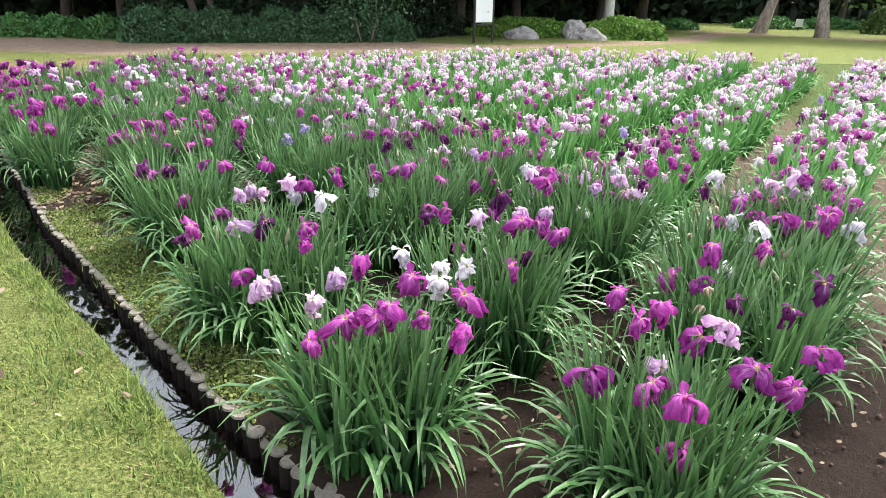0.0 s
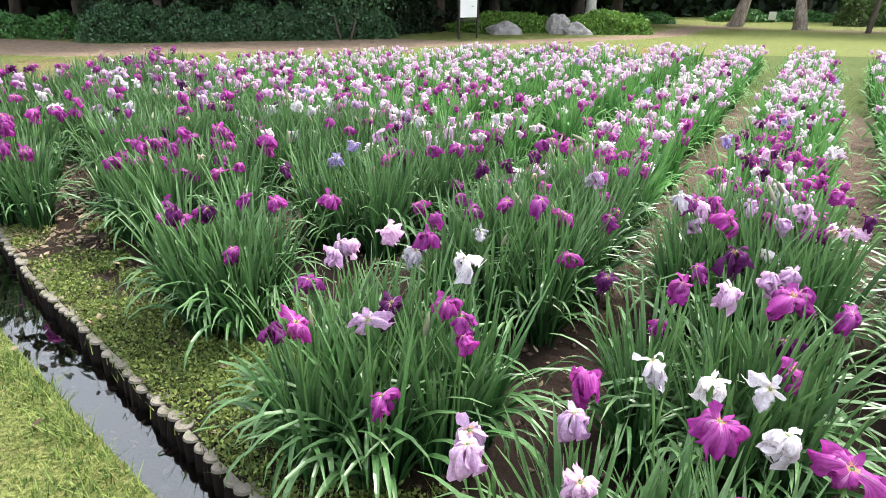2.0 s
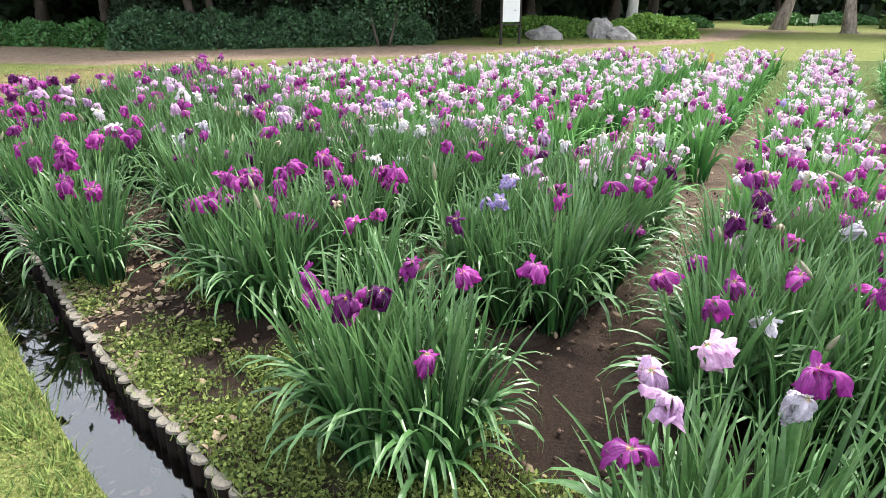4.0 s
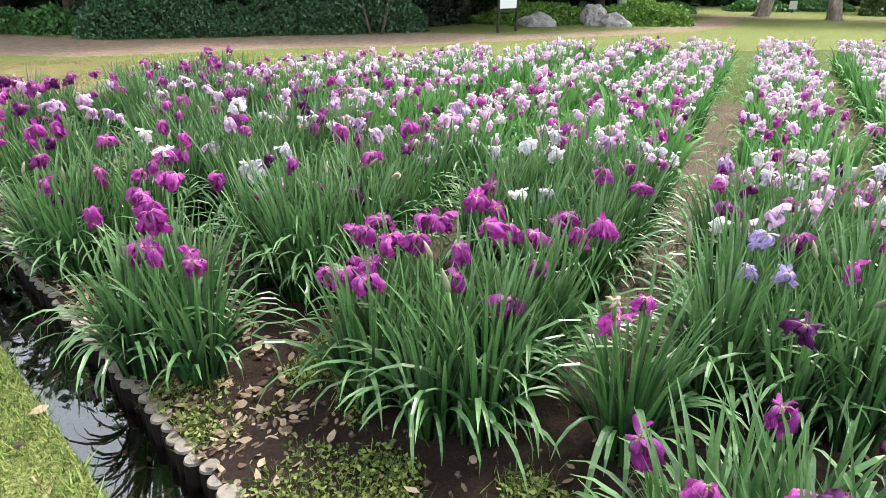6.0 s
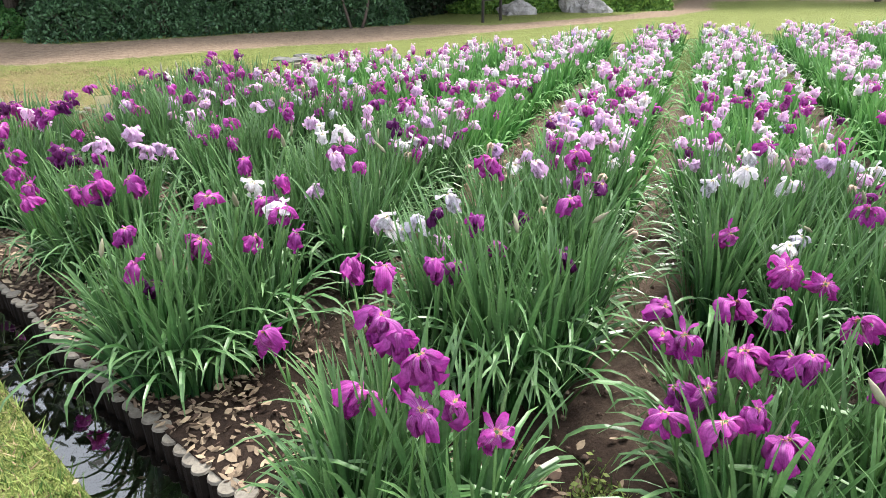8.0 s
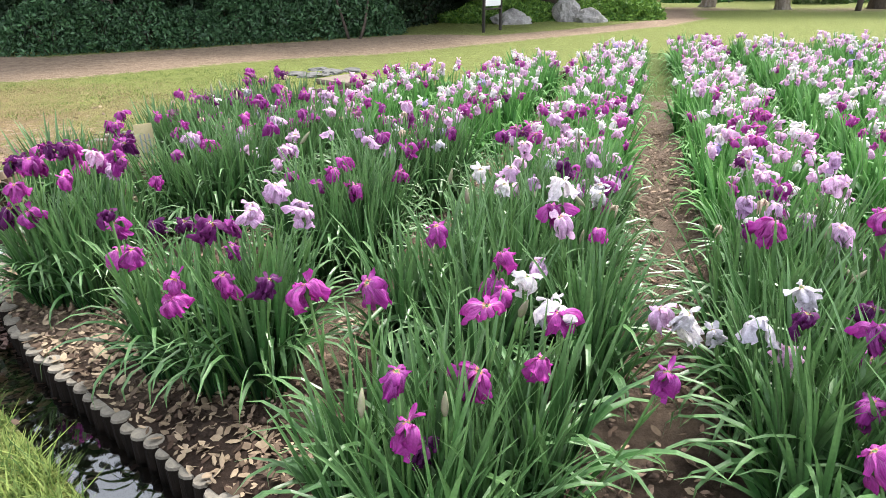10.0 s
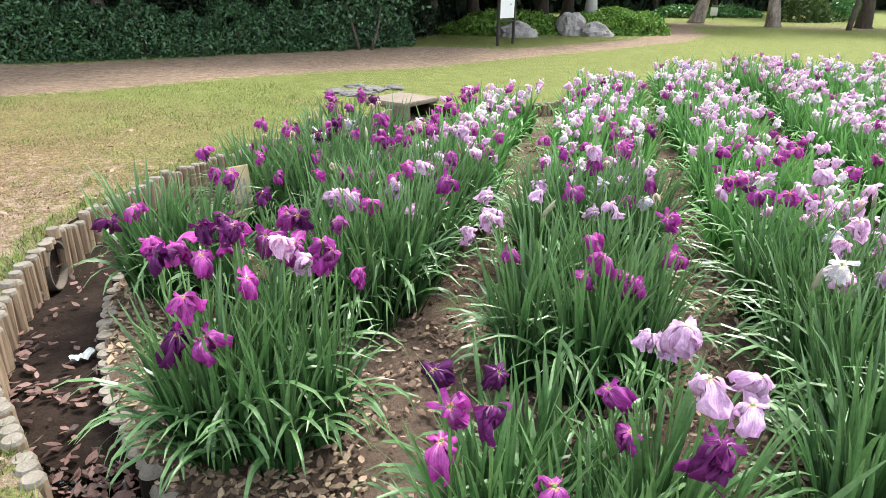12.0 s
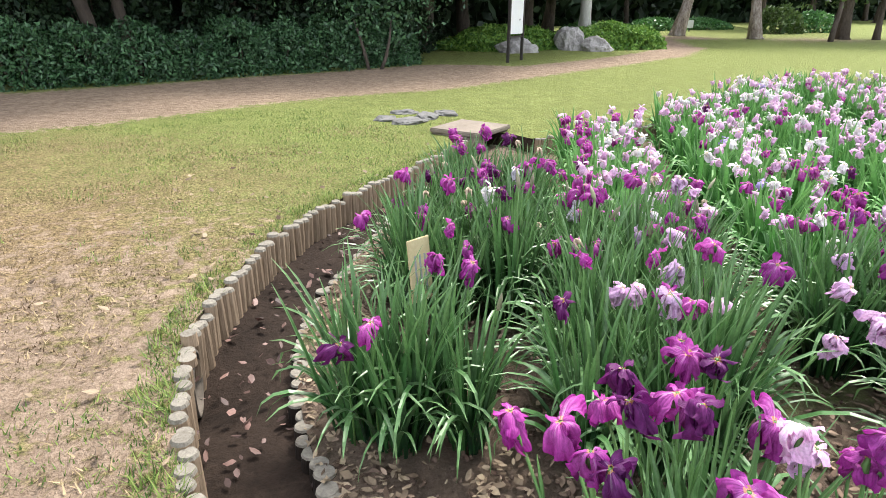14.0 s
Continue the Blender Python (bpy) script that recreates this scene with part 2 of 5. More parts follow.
SHRUB = leafy("shrub_leaf", (0.01, 0.042, 0.016), (0.105, 0.225, 0.095), None, 0.4, 0.45, 0.12)
HEDGE = leafy("hedge_leaf", (0.03, 0.12, 0.03), (0.13, 0.3, 0.08), None, 0.45, 0.4, 0.2)
JUNIPER = leafy("juniper_leaf", (0.06, 0.16, 0.03), (0.26, 0.44, 0.08), None, 0.55, 0.3, 0.2)
# Green lowered to near black: the wood's deep shade is in the leaf colour.
SHADED_TREE_LEAF = leafy("tree_leaf", (0.009, 0.023, 0.011), (0.034, 0.064, 0.028), None, 0.5, 0.3, 0.12)
LIGHT_LEAF = leafy("light_tree_leaf", (0.05, 0.1, 0.025), (0.13, 0.2, 0.06), None, 0.5, 0.35, 0.25)


# ---- building blocks ----
def mesh_of(name, verts, faces, mats, slots=None, smooth=False, floats=None):
    me = bpy.data.meshes.new(name)
    me.from_pydata([tuple(map(float, v)) for v in verts], [], [tuple(map(int, f)) for f in faces])
    for m in mats if isinstance(mats, (list, tuple)) else [mats]:
        me.materials.append(m)
    if slots is not None:
        me.polygons.foreach_set("material_index", np.array(slots, dtype=np.int32))
    if smooth:
        me.polygons.foreach_set("use_smooth", np.ones(len(me.polygons), dtype=bool))
    for key, values in (floats or {}).items():
        me.attributes.new(key, "FLOAT", "POINT").data.foreach_set("value", np.array(values, dtype=np.float32))
    me.update()
    return me


def part(name, bm, material, parent, label=""):
    """One mesh object under a thing or a part. bm: a bmesh or a ready mesh."""
    if isinstance(bm, bmesh.types.BMesh):
        me = bpy.data.meshes.new(name)
        bm.to_mesh(me)
        bm.free()
        me.materials.append(material)
    else:
        me = bm
    ob = new(name, me)
    ob.parent = parent
    return tagged(ob, label)


def thing(name, at, label, category, group="", kind="", turn=0.0):
    ob = new(name)
    ob.empty_display_size = 0.1
    ob.matrix_basis = Matrix.Translation(at) @ Matrix.Rotation(turn, 4, "Z")
    return tagged(ob, label, category, group, kind)


def box_bm(lo, hi, bevel=0.01):
    bm = bmesh.new()
    bmesh.ops.create_cube(bm, size=1)
    for v in bm.verts:
        v.co = Vector([lo[i] + (v.co[i] + 0.5) * (hi[i] - lo[i]) for i in range(3)])
    if bevel:
        bmesh.ops.bevel(bm, geom=bm.edges[:], offset=bevel, segments=2, affect="EDGES")
    return bm


def tube(points, radii, sides=8, cap=True):
    """Verts and faces of a tapering tube along points."""
    pts = [Vector(p) for p in points]
    verts, faces = [], []
    for i, p in enumerate(pts):
        d = (pts[min(i + 1, len(pts) - 1)] - pts[max(i - 1, 0)]).normalized()
        a = d.orthogonal().normalized() if i == 0 else (a - a.dot(d) * d).normalized()
        c = d.cross(a)
        for k in range(sides):
            w = 2 * math.pi * k / sides
            verts.append(p + radii[i] * (math.cos(w) * a + math.sin(w) * c))
    for i in range(len(pts) - 1):
        for k in range(sides):
            q = (k + 1) % sides
            faces.append((i * sides + k, i * sides + q, (i + 1) * sides + q, (i + 1) * sides + k))
    if cap:
        faces.append(tuple(range(sides))[::-1])
        faces.append(tuple(len(verts) - sides + k for k in range(sides)))
    return verts, faces


def joined(pieces):
    verts, faces = [], []
    for v, f in pieces:
        o = len(verts)
        verts += list(v)
        faces += [tuple(i + o for i in q) for q in f]
    return verts, faces


def cards(rng, centres, size, up=0.3, aspect=0.55, spread=1.0):
    """Leaf-shaped quads (four-cornered, folded) about the given centres."""
    k = len(centres)
    c = np.asarray(centres, float)
    d = rng.normal(size=(k, 3)) * (1, 1, spread)
    d[:, 2] += up * rng.normal(size=k)
    d /= np.linalg.norm(d, axis=1)[:, None]
    e = np.cross(d, rng.normal(size=(k, 3)))
    e /= np.linalg.norm(e, axis=1)[:, None]
    s = (size * rng.uniform(0.6, 1.35, k))[:, None]
    v = np.stack([c - d * s, c + e * s * aspect, c + d * s, c - e * s * aspect], 1).reshape(-1, 3)
    f = np.arange(4 * k).reshape(-1, 4)
    return v, f


def dead_leaves(rng, centres, size):
    """Curled oval leaves that lie about the given centres."""
    k = len(centres)
    c = np.asarray(centres, float)
    a, tip = rng.uniform(0, 6.28, k), rng.normal(0, 0.3, k)
    d = np.stack([np.cos(a), np.sin(a), tip], 1)
    e = np.stack([-np.sin(a), np.cos(a), rng.normal(0, 0.35, k)], 1)
    up = np.array([0, 0, 1.0])
    s = (size * rng.uniform(0.5, 1.5, k))[:, None]
    w = s * rng.uniform(0.32, 0.6, k)[:, None]
    curl = s * rng.uniform(-0.1, 0.4, k)[:, None]
    v = np.stack([c - d * s, c - d * s * 0.45 + e * w * 0.85, c + d * s * 0.3 + e * w, c + d * s + up * curl, c + d * s * 0.35 - e * w, c - d * s * 0.4 - e * w * 0.9 + up * curl], 1).reshape(-1, 3)
    v[:, 2] = np.maximum(v[:, 2], np.repeat(c[:, 2] - 0.008, 6))
    return v, np.arange(6 * k).reshape(-1, 6)


def inside(px, py, poly):
    x, y = np.asarray(px, float), np.asarray(py, float)
    hit = np.zeros(x.shape, bool)
    for (x0, y0), (x1, y1) in zip(poly, poly[1:] + poly[:1]):
        cross = ((y0 > y) != (y1 > y)) & (x < (x1 - x0) * (y - y0) / (y1 - y0 + 1e-12) + x0)
        hit ^= cross
    return hit


def distance_to(px, py, line):
    """Distance of points from a polyline."""
    p = np.stack([np.asarray(px, float), np.asarray(py, float)], -1)
    best = np.full(p.shape[:-1], 1e9)
    for a, c in zip(line, line[1:]):
        a, c = np.array(a), np.array(c)
        d = c - a
        t = np.clip(((p - a) @ d) / (d @ d), 0, 1)
        best = np.minimum(best, np.linalg.norm(p - a - t[..., None] * d, axis=-1))
    return best


def rounded(line, step):
    """Points at even steps along a smoothed polyline."""
    p = np.array(line, float)
    for _ in range(2):
        q = np.empty((2 * len(p) - 2, 2))
        q[0::2], q[1::2] = 0.75 * p[:-1] + 0.25 * p[1:], 0.25 * p[:-1] + 0.75 * p[1:]
        p = np.vstack([p[:1], q, p[-1:]])
    far = np.r_[0, np.cumsum(np.linalg.norm(np.diff(p, axis=0), axis=1))]
    at = np.arange(0, far[-1], step)
    return np.stack([np.interp(at, far, p[:, 0]), np.interp(at, far, p[:, 1])], 1)


def lumps(x, y, scale, seed=0.0):
    return noise.noise(Vector((x * scale, y * scale, seed)))


# ---- plan ----
ROW_DIR, ROW_SIDE = np.array((0.51, 0.86)), np.array((-0.86, 0.51))


def at_row(s, v):
    return ROW_DIR * s + ROW_SIDE * v


BED_Z, MUD_Z, WATER_Z = -0.17, -0.35, -0.25
LOG_LINE = [(2.9, -1.55), (1.6, -0.22), (0.64, 0.78), (-0.05, 1.43), (-0.59, 1.99), (-1.42, 2.87), (-2.1, 3.54), (-2.97, 4.6),
            (-3.81, 5.57), (-4.34, 6.22), (-4.81, 6.82), (-5.27, 7.35), (-5.55, 7.85), (-5.8, 8.5), (-5.94, 9.2), (-5.92, 9.9),
            (-5.74, 10.6), (-5.45, 11.0), (-5.1, 11.65), (-4.62, 12.25), (-4.1, 12.8), (-3.4, 13.5)]
BANK = [(2.3, -2.0), (1.2, -0.36), (0.37, 0.56), (-0.34, 1.32), (-0.93, 1.87), (-1.68, 2.59), (-2.21, 3.17), (-2.9, 3.95),
        (-3.79, 4.97), (-4.27, 5.59), (-5.0, 6.5), (-5.6, 7.3), (-6.0, 7.95), (-6.3, 8.6), (-6.42, 9.3), (-6.4, 10.2),
        (-6.2, 10.68), (-5.95, 11.29), (-5.52, 11.95), (-4.96, 12.48), (-4.53, 12.92), (-3.89, 13.5), (-3.42, 14.1)]
FAR_EDGE = [(-3.42, 14.5), (-3.0, 14.75), (-2.72, 14.3), (-2.62, 13.97), (-1.5, 14.05), (0.5, 14.8), (1.7, 16.1), (3.0, 16.9), (8.0, 17.9), (13.2, 17.8)]
RIGHT_EDGE = [(13.0, 16.4), (2.9, -1.9)]
bank = [tuple(p) for p in rounded(BANK, 0.12)]
log_line = [tuple(p) for p in rounded(LOG_LINE, 0.12)]
HOLE = bank + FAR_EDGE + RIGHT_EDGE
BED = log_line + FAR_EDGE + RIGHT_EDGE


def sheet(poly, step, hole=None, keep=None):
    """Triangles that fill a polygon, with inner points at the given step."""
    from mathutils.geometry import delaunay_2d_cdt
    pts = [Vector(p) for p in poly]
    edges = [(i, (i + 1) % len(poly)) for i in range(len(poly))]
    if hole:
        o = len(pts)
        pts += [Vector(p) for p in hole]
        edges += [(o + i, o + (i + 1) % len(hole)) for i in range(len(hole))]
    pts += [Vector(p) for p in step]
    v, _, f, *_ = delaunay_2d_cdt(pts, edges, [], 0, 1e-5)
    v = np.array([tuple(p) for p in v])
    f = np.array([t for t in f if len(t) == 3])
    c = v[f].mean(1)
    ok = inside(c[:, 0], c[:, 1], poly)
    if hole:
        ok &= ~inside(c[:, 0], c[:, 1], hole)
    f = f[ok]
    a, b2, c2 = v[f[:, 0]], v[f[:, 1]], v[f[:, 2]]
    flip = ((b2[:, 0] - a[:, 0]) * (c2[:, 1] - a[:, 1]) - (b2[:, 1] - a[:, 1]) * (c2[:, 0] - a[:, 0])) < 0
    f[flip] = f[flip][:, ::-1]
    return v, f


def skirt(line, z0, z1, closed=False):
    verts = [(x, y, z0) for x, y in line] + [(x, y, z1) for x, y in line]
    k = len(line)
    faces = [(i, (i + 1) % k, k + (i + 1) % k, k + i) for i in range(k if closed else k - 1)]
    return verts, faces


rng = np.random.default_rng(7)

# ---- ground ----
DIRT_NEAR = [(-40, 16.0), (-20, 16.6), (-12, 16.9), (-8.4, 16.1), (-7.5, 16.4), (-5.8, 17.4), (-4.3, 18.0), (-1.8, 18.7), (1.8, 20.7), (7.9, 24.2)]
HEDGE_FOOT = [(-40, 22.5), (-20, 22.3), (-12, 21.6), (-9.2, 20.0), (-6.7, 21.0), (-3.4, 22.3), (-0.5, 23.6)]
DIRT = DIRT_NEAR + [(11.5, 27.5), (10.6, 30.5), (9.6, 27.6), (7.6, 26.0), (4.5, 24.0), (1.3, 22.4)] + HEDGE_FOOT[::-1]
LANE = [(10.5, 28.0), (13.5, 33.0), (17.5, 40.0), (26.0, 50.0), (60.0, 75.0)]
FAR = [(900 * math.cos(a), 900 * math.sin(a)) for a in np.linspace(0, 2 * math.pi, 24, endpoint=False)]
grid = [(x, y) for x in np.arange(-14, 22, 0.4) for y in np.arange(-6, 34, 0.4)]
grid += [(x, y) for x in np.arange(-8.4, -2.8, 0.13) for y in np.arange(6.6, 16.8, 0.13)]
grid += [(x, y) for x in np.arange(-80, 90, 5.0) for y in np.arange(-40, 120, 5.0) if not (-14 < x < 22 and -6 < y < 34)]
gx, gy = np.array(grid).T
keep = ~inside(gx, gy, HOLE) & (distance_to(gx, gy, HOLE + HOLE[:1]) > 0.06)
lv, lf = sheet(FAR, [tuple(p) for p, k in zip(grid, keep) if k], HOLE)
x, y = lv.T
edge = np.minimum(distance_to(x, y, HOLE + HOLE[:1]) / 0.5, 1)
low = np.array([lumps(a, c, 0.7) * 0.02 + lumps(a, c, 2.3, 3.0) * 0.008 if abs(a) < 40 else 0.0 for a, c in zip(x, y)])
z = low * edge
in_dirt = inside(x, y, DIRT)
off = distance_to(x, y, DIRT + DIRT[:1])
worn_v = np.where(in_dirt, 0.5 + np.minimum(off / 0.7, 0.5), 0.5 - np.minimum(off / 0.9, 0.5))
worn_v = np.maximum(worn_v, 0.95 - distance_to(x, y, LANE) / 1.6)
worn_v = np.maximum(worn_v, 0.8 - np.hypot((x + 7.3) / 1.0, (y - 8.9) / 1.7) * 0.2)
worn_v = np.maximum(worn_v, 0.9 - np.hypot(x - 15.5, y - 33.8) * 0.25)
worn_v = np.maximum(worn_v, np.where((np.hypot(x - 20, y - 30) < 9), 0.62 - np.hypot((x - 21) / 1.0, (y - 31) / 0.6) * 0.06, 0))
dry_v = np.clip(0.95 - np.hypot((x + 8.0) / 2.6, (y - 11.0) / 4.5) * 0.5, 0, 1)
dry_v = np.maximum(dry_v, np.clip(0.62 - np.abs(x + 13) / 14, 0, 1) * (y > 8))
dry_v = np.maximum(dry_v, np.where(y < 6, 0.34, 0.16))
sv, sf = skirt(bank + FAR_EDGE + RIGHT_EDGE, 0.0, -0.6, True)
verts = [(a, c, d) for (a, c), d in zip(lv, z)]
lawn = new("ground", mesh_of("ground", verts, list(map(tuple, lf)), [LAWN], smooth=True, floats={"worn": np.clip(worn_v, 0, 1), "dry": dry_v}))
tagged(lawn, "short green lawn with straw patches and worn earth path", "lawn", kind="structure")
banks = new("bank", mesh_of("bank", sv, sf, [SOIL], floats={"dry": [0.0] * len(sv), "moss": [0.35] * len(sv)}))
tagged(banks, "dark earth bank cut along the channel", "bank", kind="structure")

grid = [(a, c) for a in np.arange(-6.2, 13.5, 0.16) for c in np.arange(-2.2, 18.2, 0.16)]
gx, gy = np.array(grid).T
keep = inside(gx, gy, BED) & (distance_to(gx, gy, BED + BED[:1]) > 0.05)
bv, bf = sheet(BED, [tuple(p) for p, k in zip(grid, keep) if k])
x, y = bv.T
s_v, v_v = bv @ ROW_DIR, bv @ ROW_SIDE
z = BED_Z + np.array([lumps(a, c, 1.6) * 0.02 + lumps(a, c, 6.0, 2.0) * 0.012 for a, c in zip(x, y)])
from_logs = distance_to(x, y, log_line)
z = np.where(from_logs < 0.3, BED_Z + 0.03 + (z - BED_Z) * from_logs / 0.3, z)
moss_v = np.clip(0.6 - np.abs(from_logs - 0.3) * 1.2, 0, 1) * np.clip(1.25 - np.abs(v_v - 2.0) / 1.7, 0, 1) * (v_v > 0.3)
moss_v = np.maximum(moss_v, np.where((v_v > 5.6) & (s_v > 5.5), 0.42, 0))
moss_v = np.maximum(moss_v, np.clip((s_v - 9.5) / 4.5, 0, 0.7))
to_lawn = np.clip(1 - distance_to(x, y, [(1.7, 16.1), (3.0, 16.9), (8.0, 17.9), (13.2, 17.8), (13.0, 16.4), (2.9, -1.9)]) / 1.1, 0, 1)
z = z + (-0.004 - z) * to_lawn ** 0.7
moss_v = np.maximum(moss_v, np.where(s_v > 6, to_lawn, 0))
dry_v = np.clip((s_v - 2.4) / 2.6, 0, 0.9) + np.where((v_v > 8) & (s_v < 7), 0.12, 0)
sv, sf = skirt(log_line, BED_Z + 0.03, -0.6)
o = len(bv)
bed = new("bed_ground", mesh_of("bed_ground", [(a, c, d) for (a, c), d in zip(bv, z)] + sv, [tuple(f) for f in bf] + [tuple(i + o for i in f) for f in sf], [SOIL],
          smooth=False, floats={"dry": np.r_[np.clip(dry_v, 0, 1), np.zeros(len(sv))], "moss": np.r_[moss_v, np.zeros(len(sv))]}))
tagged(bed, "dark crumbly flower bed soil with pale trodden paths", "soil", kind="structure")

grid = [(a, c) for a in np.arange(-7, 3.2, 0.2) for c in np.arange(-2.4, 14.6, 0.2)]
CHANNEL = bank + [(-3.42, 14.5), (-3.0, 14.75), (-2.72, 14.3), (-2.9, 13.6)] + log_line[::-1]
gx, gy = np.array(grid).T
keep = inside(gx, gy, CHANNEL)
cv, cf = sheet(CHANNEL, [tuple(p) for p, k in zip(grid, keep) if k])
rise = np.clip((cv[:, 1] - 6.8) / 1.6, 0, 1) * 0.125 - 0.11 * np.exp(-(np.hypot(cv[:, 0] + 6.35, cv[:, 1] - 10.0) / 0.3) ** 2)
mud = new("channel_floor", mesh_of("channel_floor", [(a, c, MUD_Z + r + lumps(a, c, 3) * 0.02) for (a, c), r in zip(cv, rise)], [tuple(f) for f in cf], [MUD], smooth=True))
tagged(mud, "dark wet mud floor of the channel", "mud", kind="structure")
water = new("water", mesh_of("water", [(a, c, WATER_Z) for a, c in cv], [tuple(f) for f in cf if cv[f, 1].max() < 8.9], [WATER]))
tagged(water, "still dark water mirroring the pale sky", "water", kind="structure")


# ---- irises ----
def iris_leaves(seed, count, seg, cols, width, length):
    r = np.random.default_rng(seed)
    verts, faces, along = [], [], []
    for _ in range(count):
        a = r.uniform(0, 2 * math.pi)
        rad = 0.085 * math.sqrt(r.uniform())
        a0 = a + r.normal(0, 0.5)
        p = np.array([rad * math.cos(a0), rad * math.sin(a0), -0.01])
        ln = length * r.uniform(0.62, 1.08)
        w = width * r.uniform(0.75, 1.2)
        arching = r.uniform() < 0.42
        lean = r.uniform(0.06, 0.42) if arching else abs(r.normal(0.0, 0.13)) + 0.02
        bend = r.uniform(1.4, 2.9) if arching else r.uniform(0.05, 0.6)
        power = r.uniform(1.8, 3.0) if arching else 2.6
        if arching:
            ln *= r.uniform(0.8, 1.0)
        if arching:
            w *= 1.25
        out = np.array([math.cos(a), math.sin(a), 0.0])
        side = np.array([-math.sin(a), math.cos(a), 0.0])
        twist = r.normal(0, 0.6)
        side = side * math.cos(twist) + out * math.sin(twist)
        o = len(verts)
        for i in range(seg + 1):
            t = i / seg
            el = math.pi / 2 - lean - bend * t ** power
            d = out * math.cos(el) + np.array([0, 0, math.sin(el)])
            if i:
                p = p + d * ln / seg
            p[2] = max(p[2], 0.004)
            hw = w * 0.5 * max(1 - t ** 3, 0) ** 0.7 * (0.7 + 0.5 * min(t * 3, 1)) + 0.0006
            nrm = np.cross(side, d)
            if cols == 3:
                verts += [p - side * hw, p + nrm * hw * 0.35, p + side * hw]
                along += [t] * 3
            else:
                verts += [p - side * hw, p + side * hw]
                along += [t] * 2
            if i:
                q = o + cols * i
                for k in range(cols - 1):
                    faces.append((q - cols + k, q - cols + k + 1, q + k + 1, q + k))
    return verts, faces, along


def iris_flower(seed, double, grid_n=9):
    """Drooping ruffled falls, small upright standards. Returns verts, faces, along, across."""
    r = np.random.default_rng(seed)
    verts, faces, along, across = [], [], [], []

    def blade(angle, length, width, rise, droop, n, ruffle):
        o = len(verts)
        ph = r.uniform(0, 6.28, 4)
        c, sn = math.cos(angle), math.sin(angle)
        fold = r.normal(0, 0.35)
        for i in range(n + 1):
            t = i / n
            el = rise - droop * min(1.0, t * 1.7) + 0.35 * math.sin(t * 5 + ph[3])
            if i == 0:
                p = np.array([0.005, 0.0, 0.0])
            else:
                p = p + np.array([math.cos(el), 0, math.sin(el)]) * length / n
            hw = width * 0.5 * (0.25 + 0.75 * math.sin(min(1.0, t * 1.3) * math.pi / 2)) * (1 - 0.4 * max(0, t - 0.7) / 0.3) * (1 + 0.14 * math.sin(t * 13 + ph[1]))
            for j in range(n):
                u = j / (n - 1) * 2 - 1
                wob = ruffle * t * (math.sin(u * 4.5 + ph[0] + t * 3) + 0.8 * math.sin(u * 11 + ph[1] - t * 4) * abs(u) + 0.55 * math.sin(u * 17 + ph[2] + t * 7) * abs(u) + 0.5 * math.sin(t * 9 + ph[2]) * abs(u))
                x, yy, zz = p[0] + wob * math.sin(-el) - 0.3 * hw * u * u, u * hw * (1 - 0.12 * abs(u)), p[2] + wob * math.cos(el) - 0.35 * hw * u * u + fold * u * hw
                verts.append((x * c - yy * sn, x * sn + yy * c, zz))
                along.append(t)
                across.append(u)
        for i in range(n):
            for j in range(n - 1):
                q = o + i * n + j
                faces.append((q, q + 1, q + n + 1, q + n))

    k = int(r.integers(6, 8)) if double else int(r.integers(3, 5))
    base = r.uniform(0, 6.28)
    for i in range(k):
        blade(base + i * 2 * math.pi / k + r.normal(0, 0.25), r.uniform(0.06, 0.105), r.uniform(0.04, 0.065) if double else r.uniform(0.05, 0.078), r.uniform(-0.35, 0.65), r.uniform(1.2, 2.6), grid_n, 0.016)
    for i in range(5):
        blade(base + 0.8 + i * 1.26 + r.normal(0, 0.3), r.uniform(0.03, 0.055), r.uniform(0.018, 0.03), r.uniform(0.5, 1.4), r.uniform(0.6, 2.2), 4, 0.006)
    return verts, faces, along, across


def stalk_mesh(height, seed):
    r = np.random.default_rng(seed)
    lean = r.normal(0, 0.05, 2)
    pts = [(lean[0] * height * t * t, lean[1] * height * t * t, height * t) for t in (0, 0.35, 0.7, 1.0)]
    a = tube(pts, [0.005, 0.0045, 0.004, 0.005], 6)
    top = Vector(pts[-1])
    b = tube([top - Vector((0, 0, 0.07)), top - Vector((0.004, 0, 0.035)), top], [0.004, 0.009, 0.005], 6)
    c = tube([Vector(pts[2]), Vector(pts[2]) + Vector((0.01, 0.004, 0.05)), Vector(pts[2]) + Vector((0.022, 0.008, 0.11))], [0.004, 0.006, 0.001], 5)
    v, f = joined([a, b, c])
    return mesh_of("flower_stalk", v, f, [STEM], smooth=True), top


def bud_mesh():
    v, f = tube([(0, 0, -0.01), (0, 0, 0.015), (0.002, 0, 0.045), (0.004, 0, 0.075)], [0.004, 0.011, 0.009, 0.002], 7)
    return mesh_of("bud", v, f, [BUD], smooth=True)


def wilted_mesh(seed):
    r = np.random.default_rng(seed)
    pieces = []
    for i in range(4):
        a = i * 1.6 + r.uniform(0, 0.6)
        d = Vector((math.cos(a), math.sin(a), 0))
        pieces.append(tube([(0, 0, 0), d * 0.008 + Vector((0, 0, 0.02)), d * 0.016 + Vector((0, 0, 0.012)), d * r.uniform(0.012, 0.022) - Vector((0, 0, r.uniform(0.01, 0.035)))], [0.004, 0.007, 0.006, 0.002], 6))
    v, f = joined(pieces)
    return mesh_of("wilted_flower", v, f, [WILTED], smooth=True)


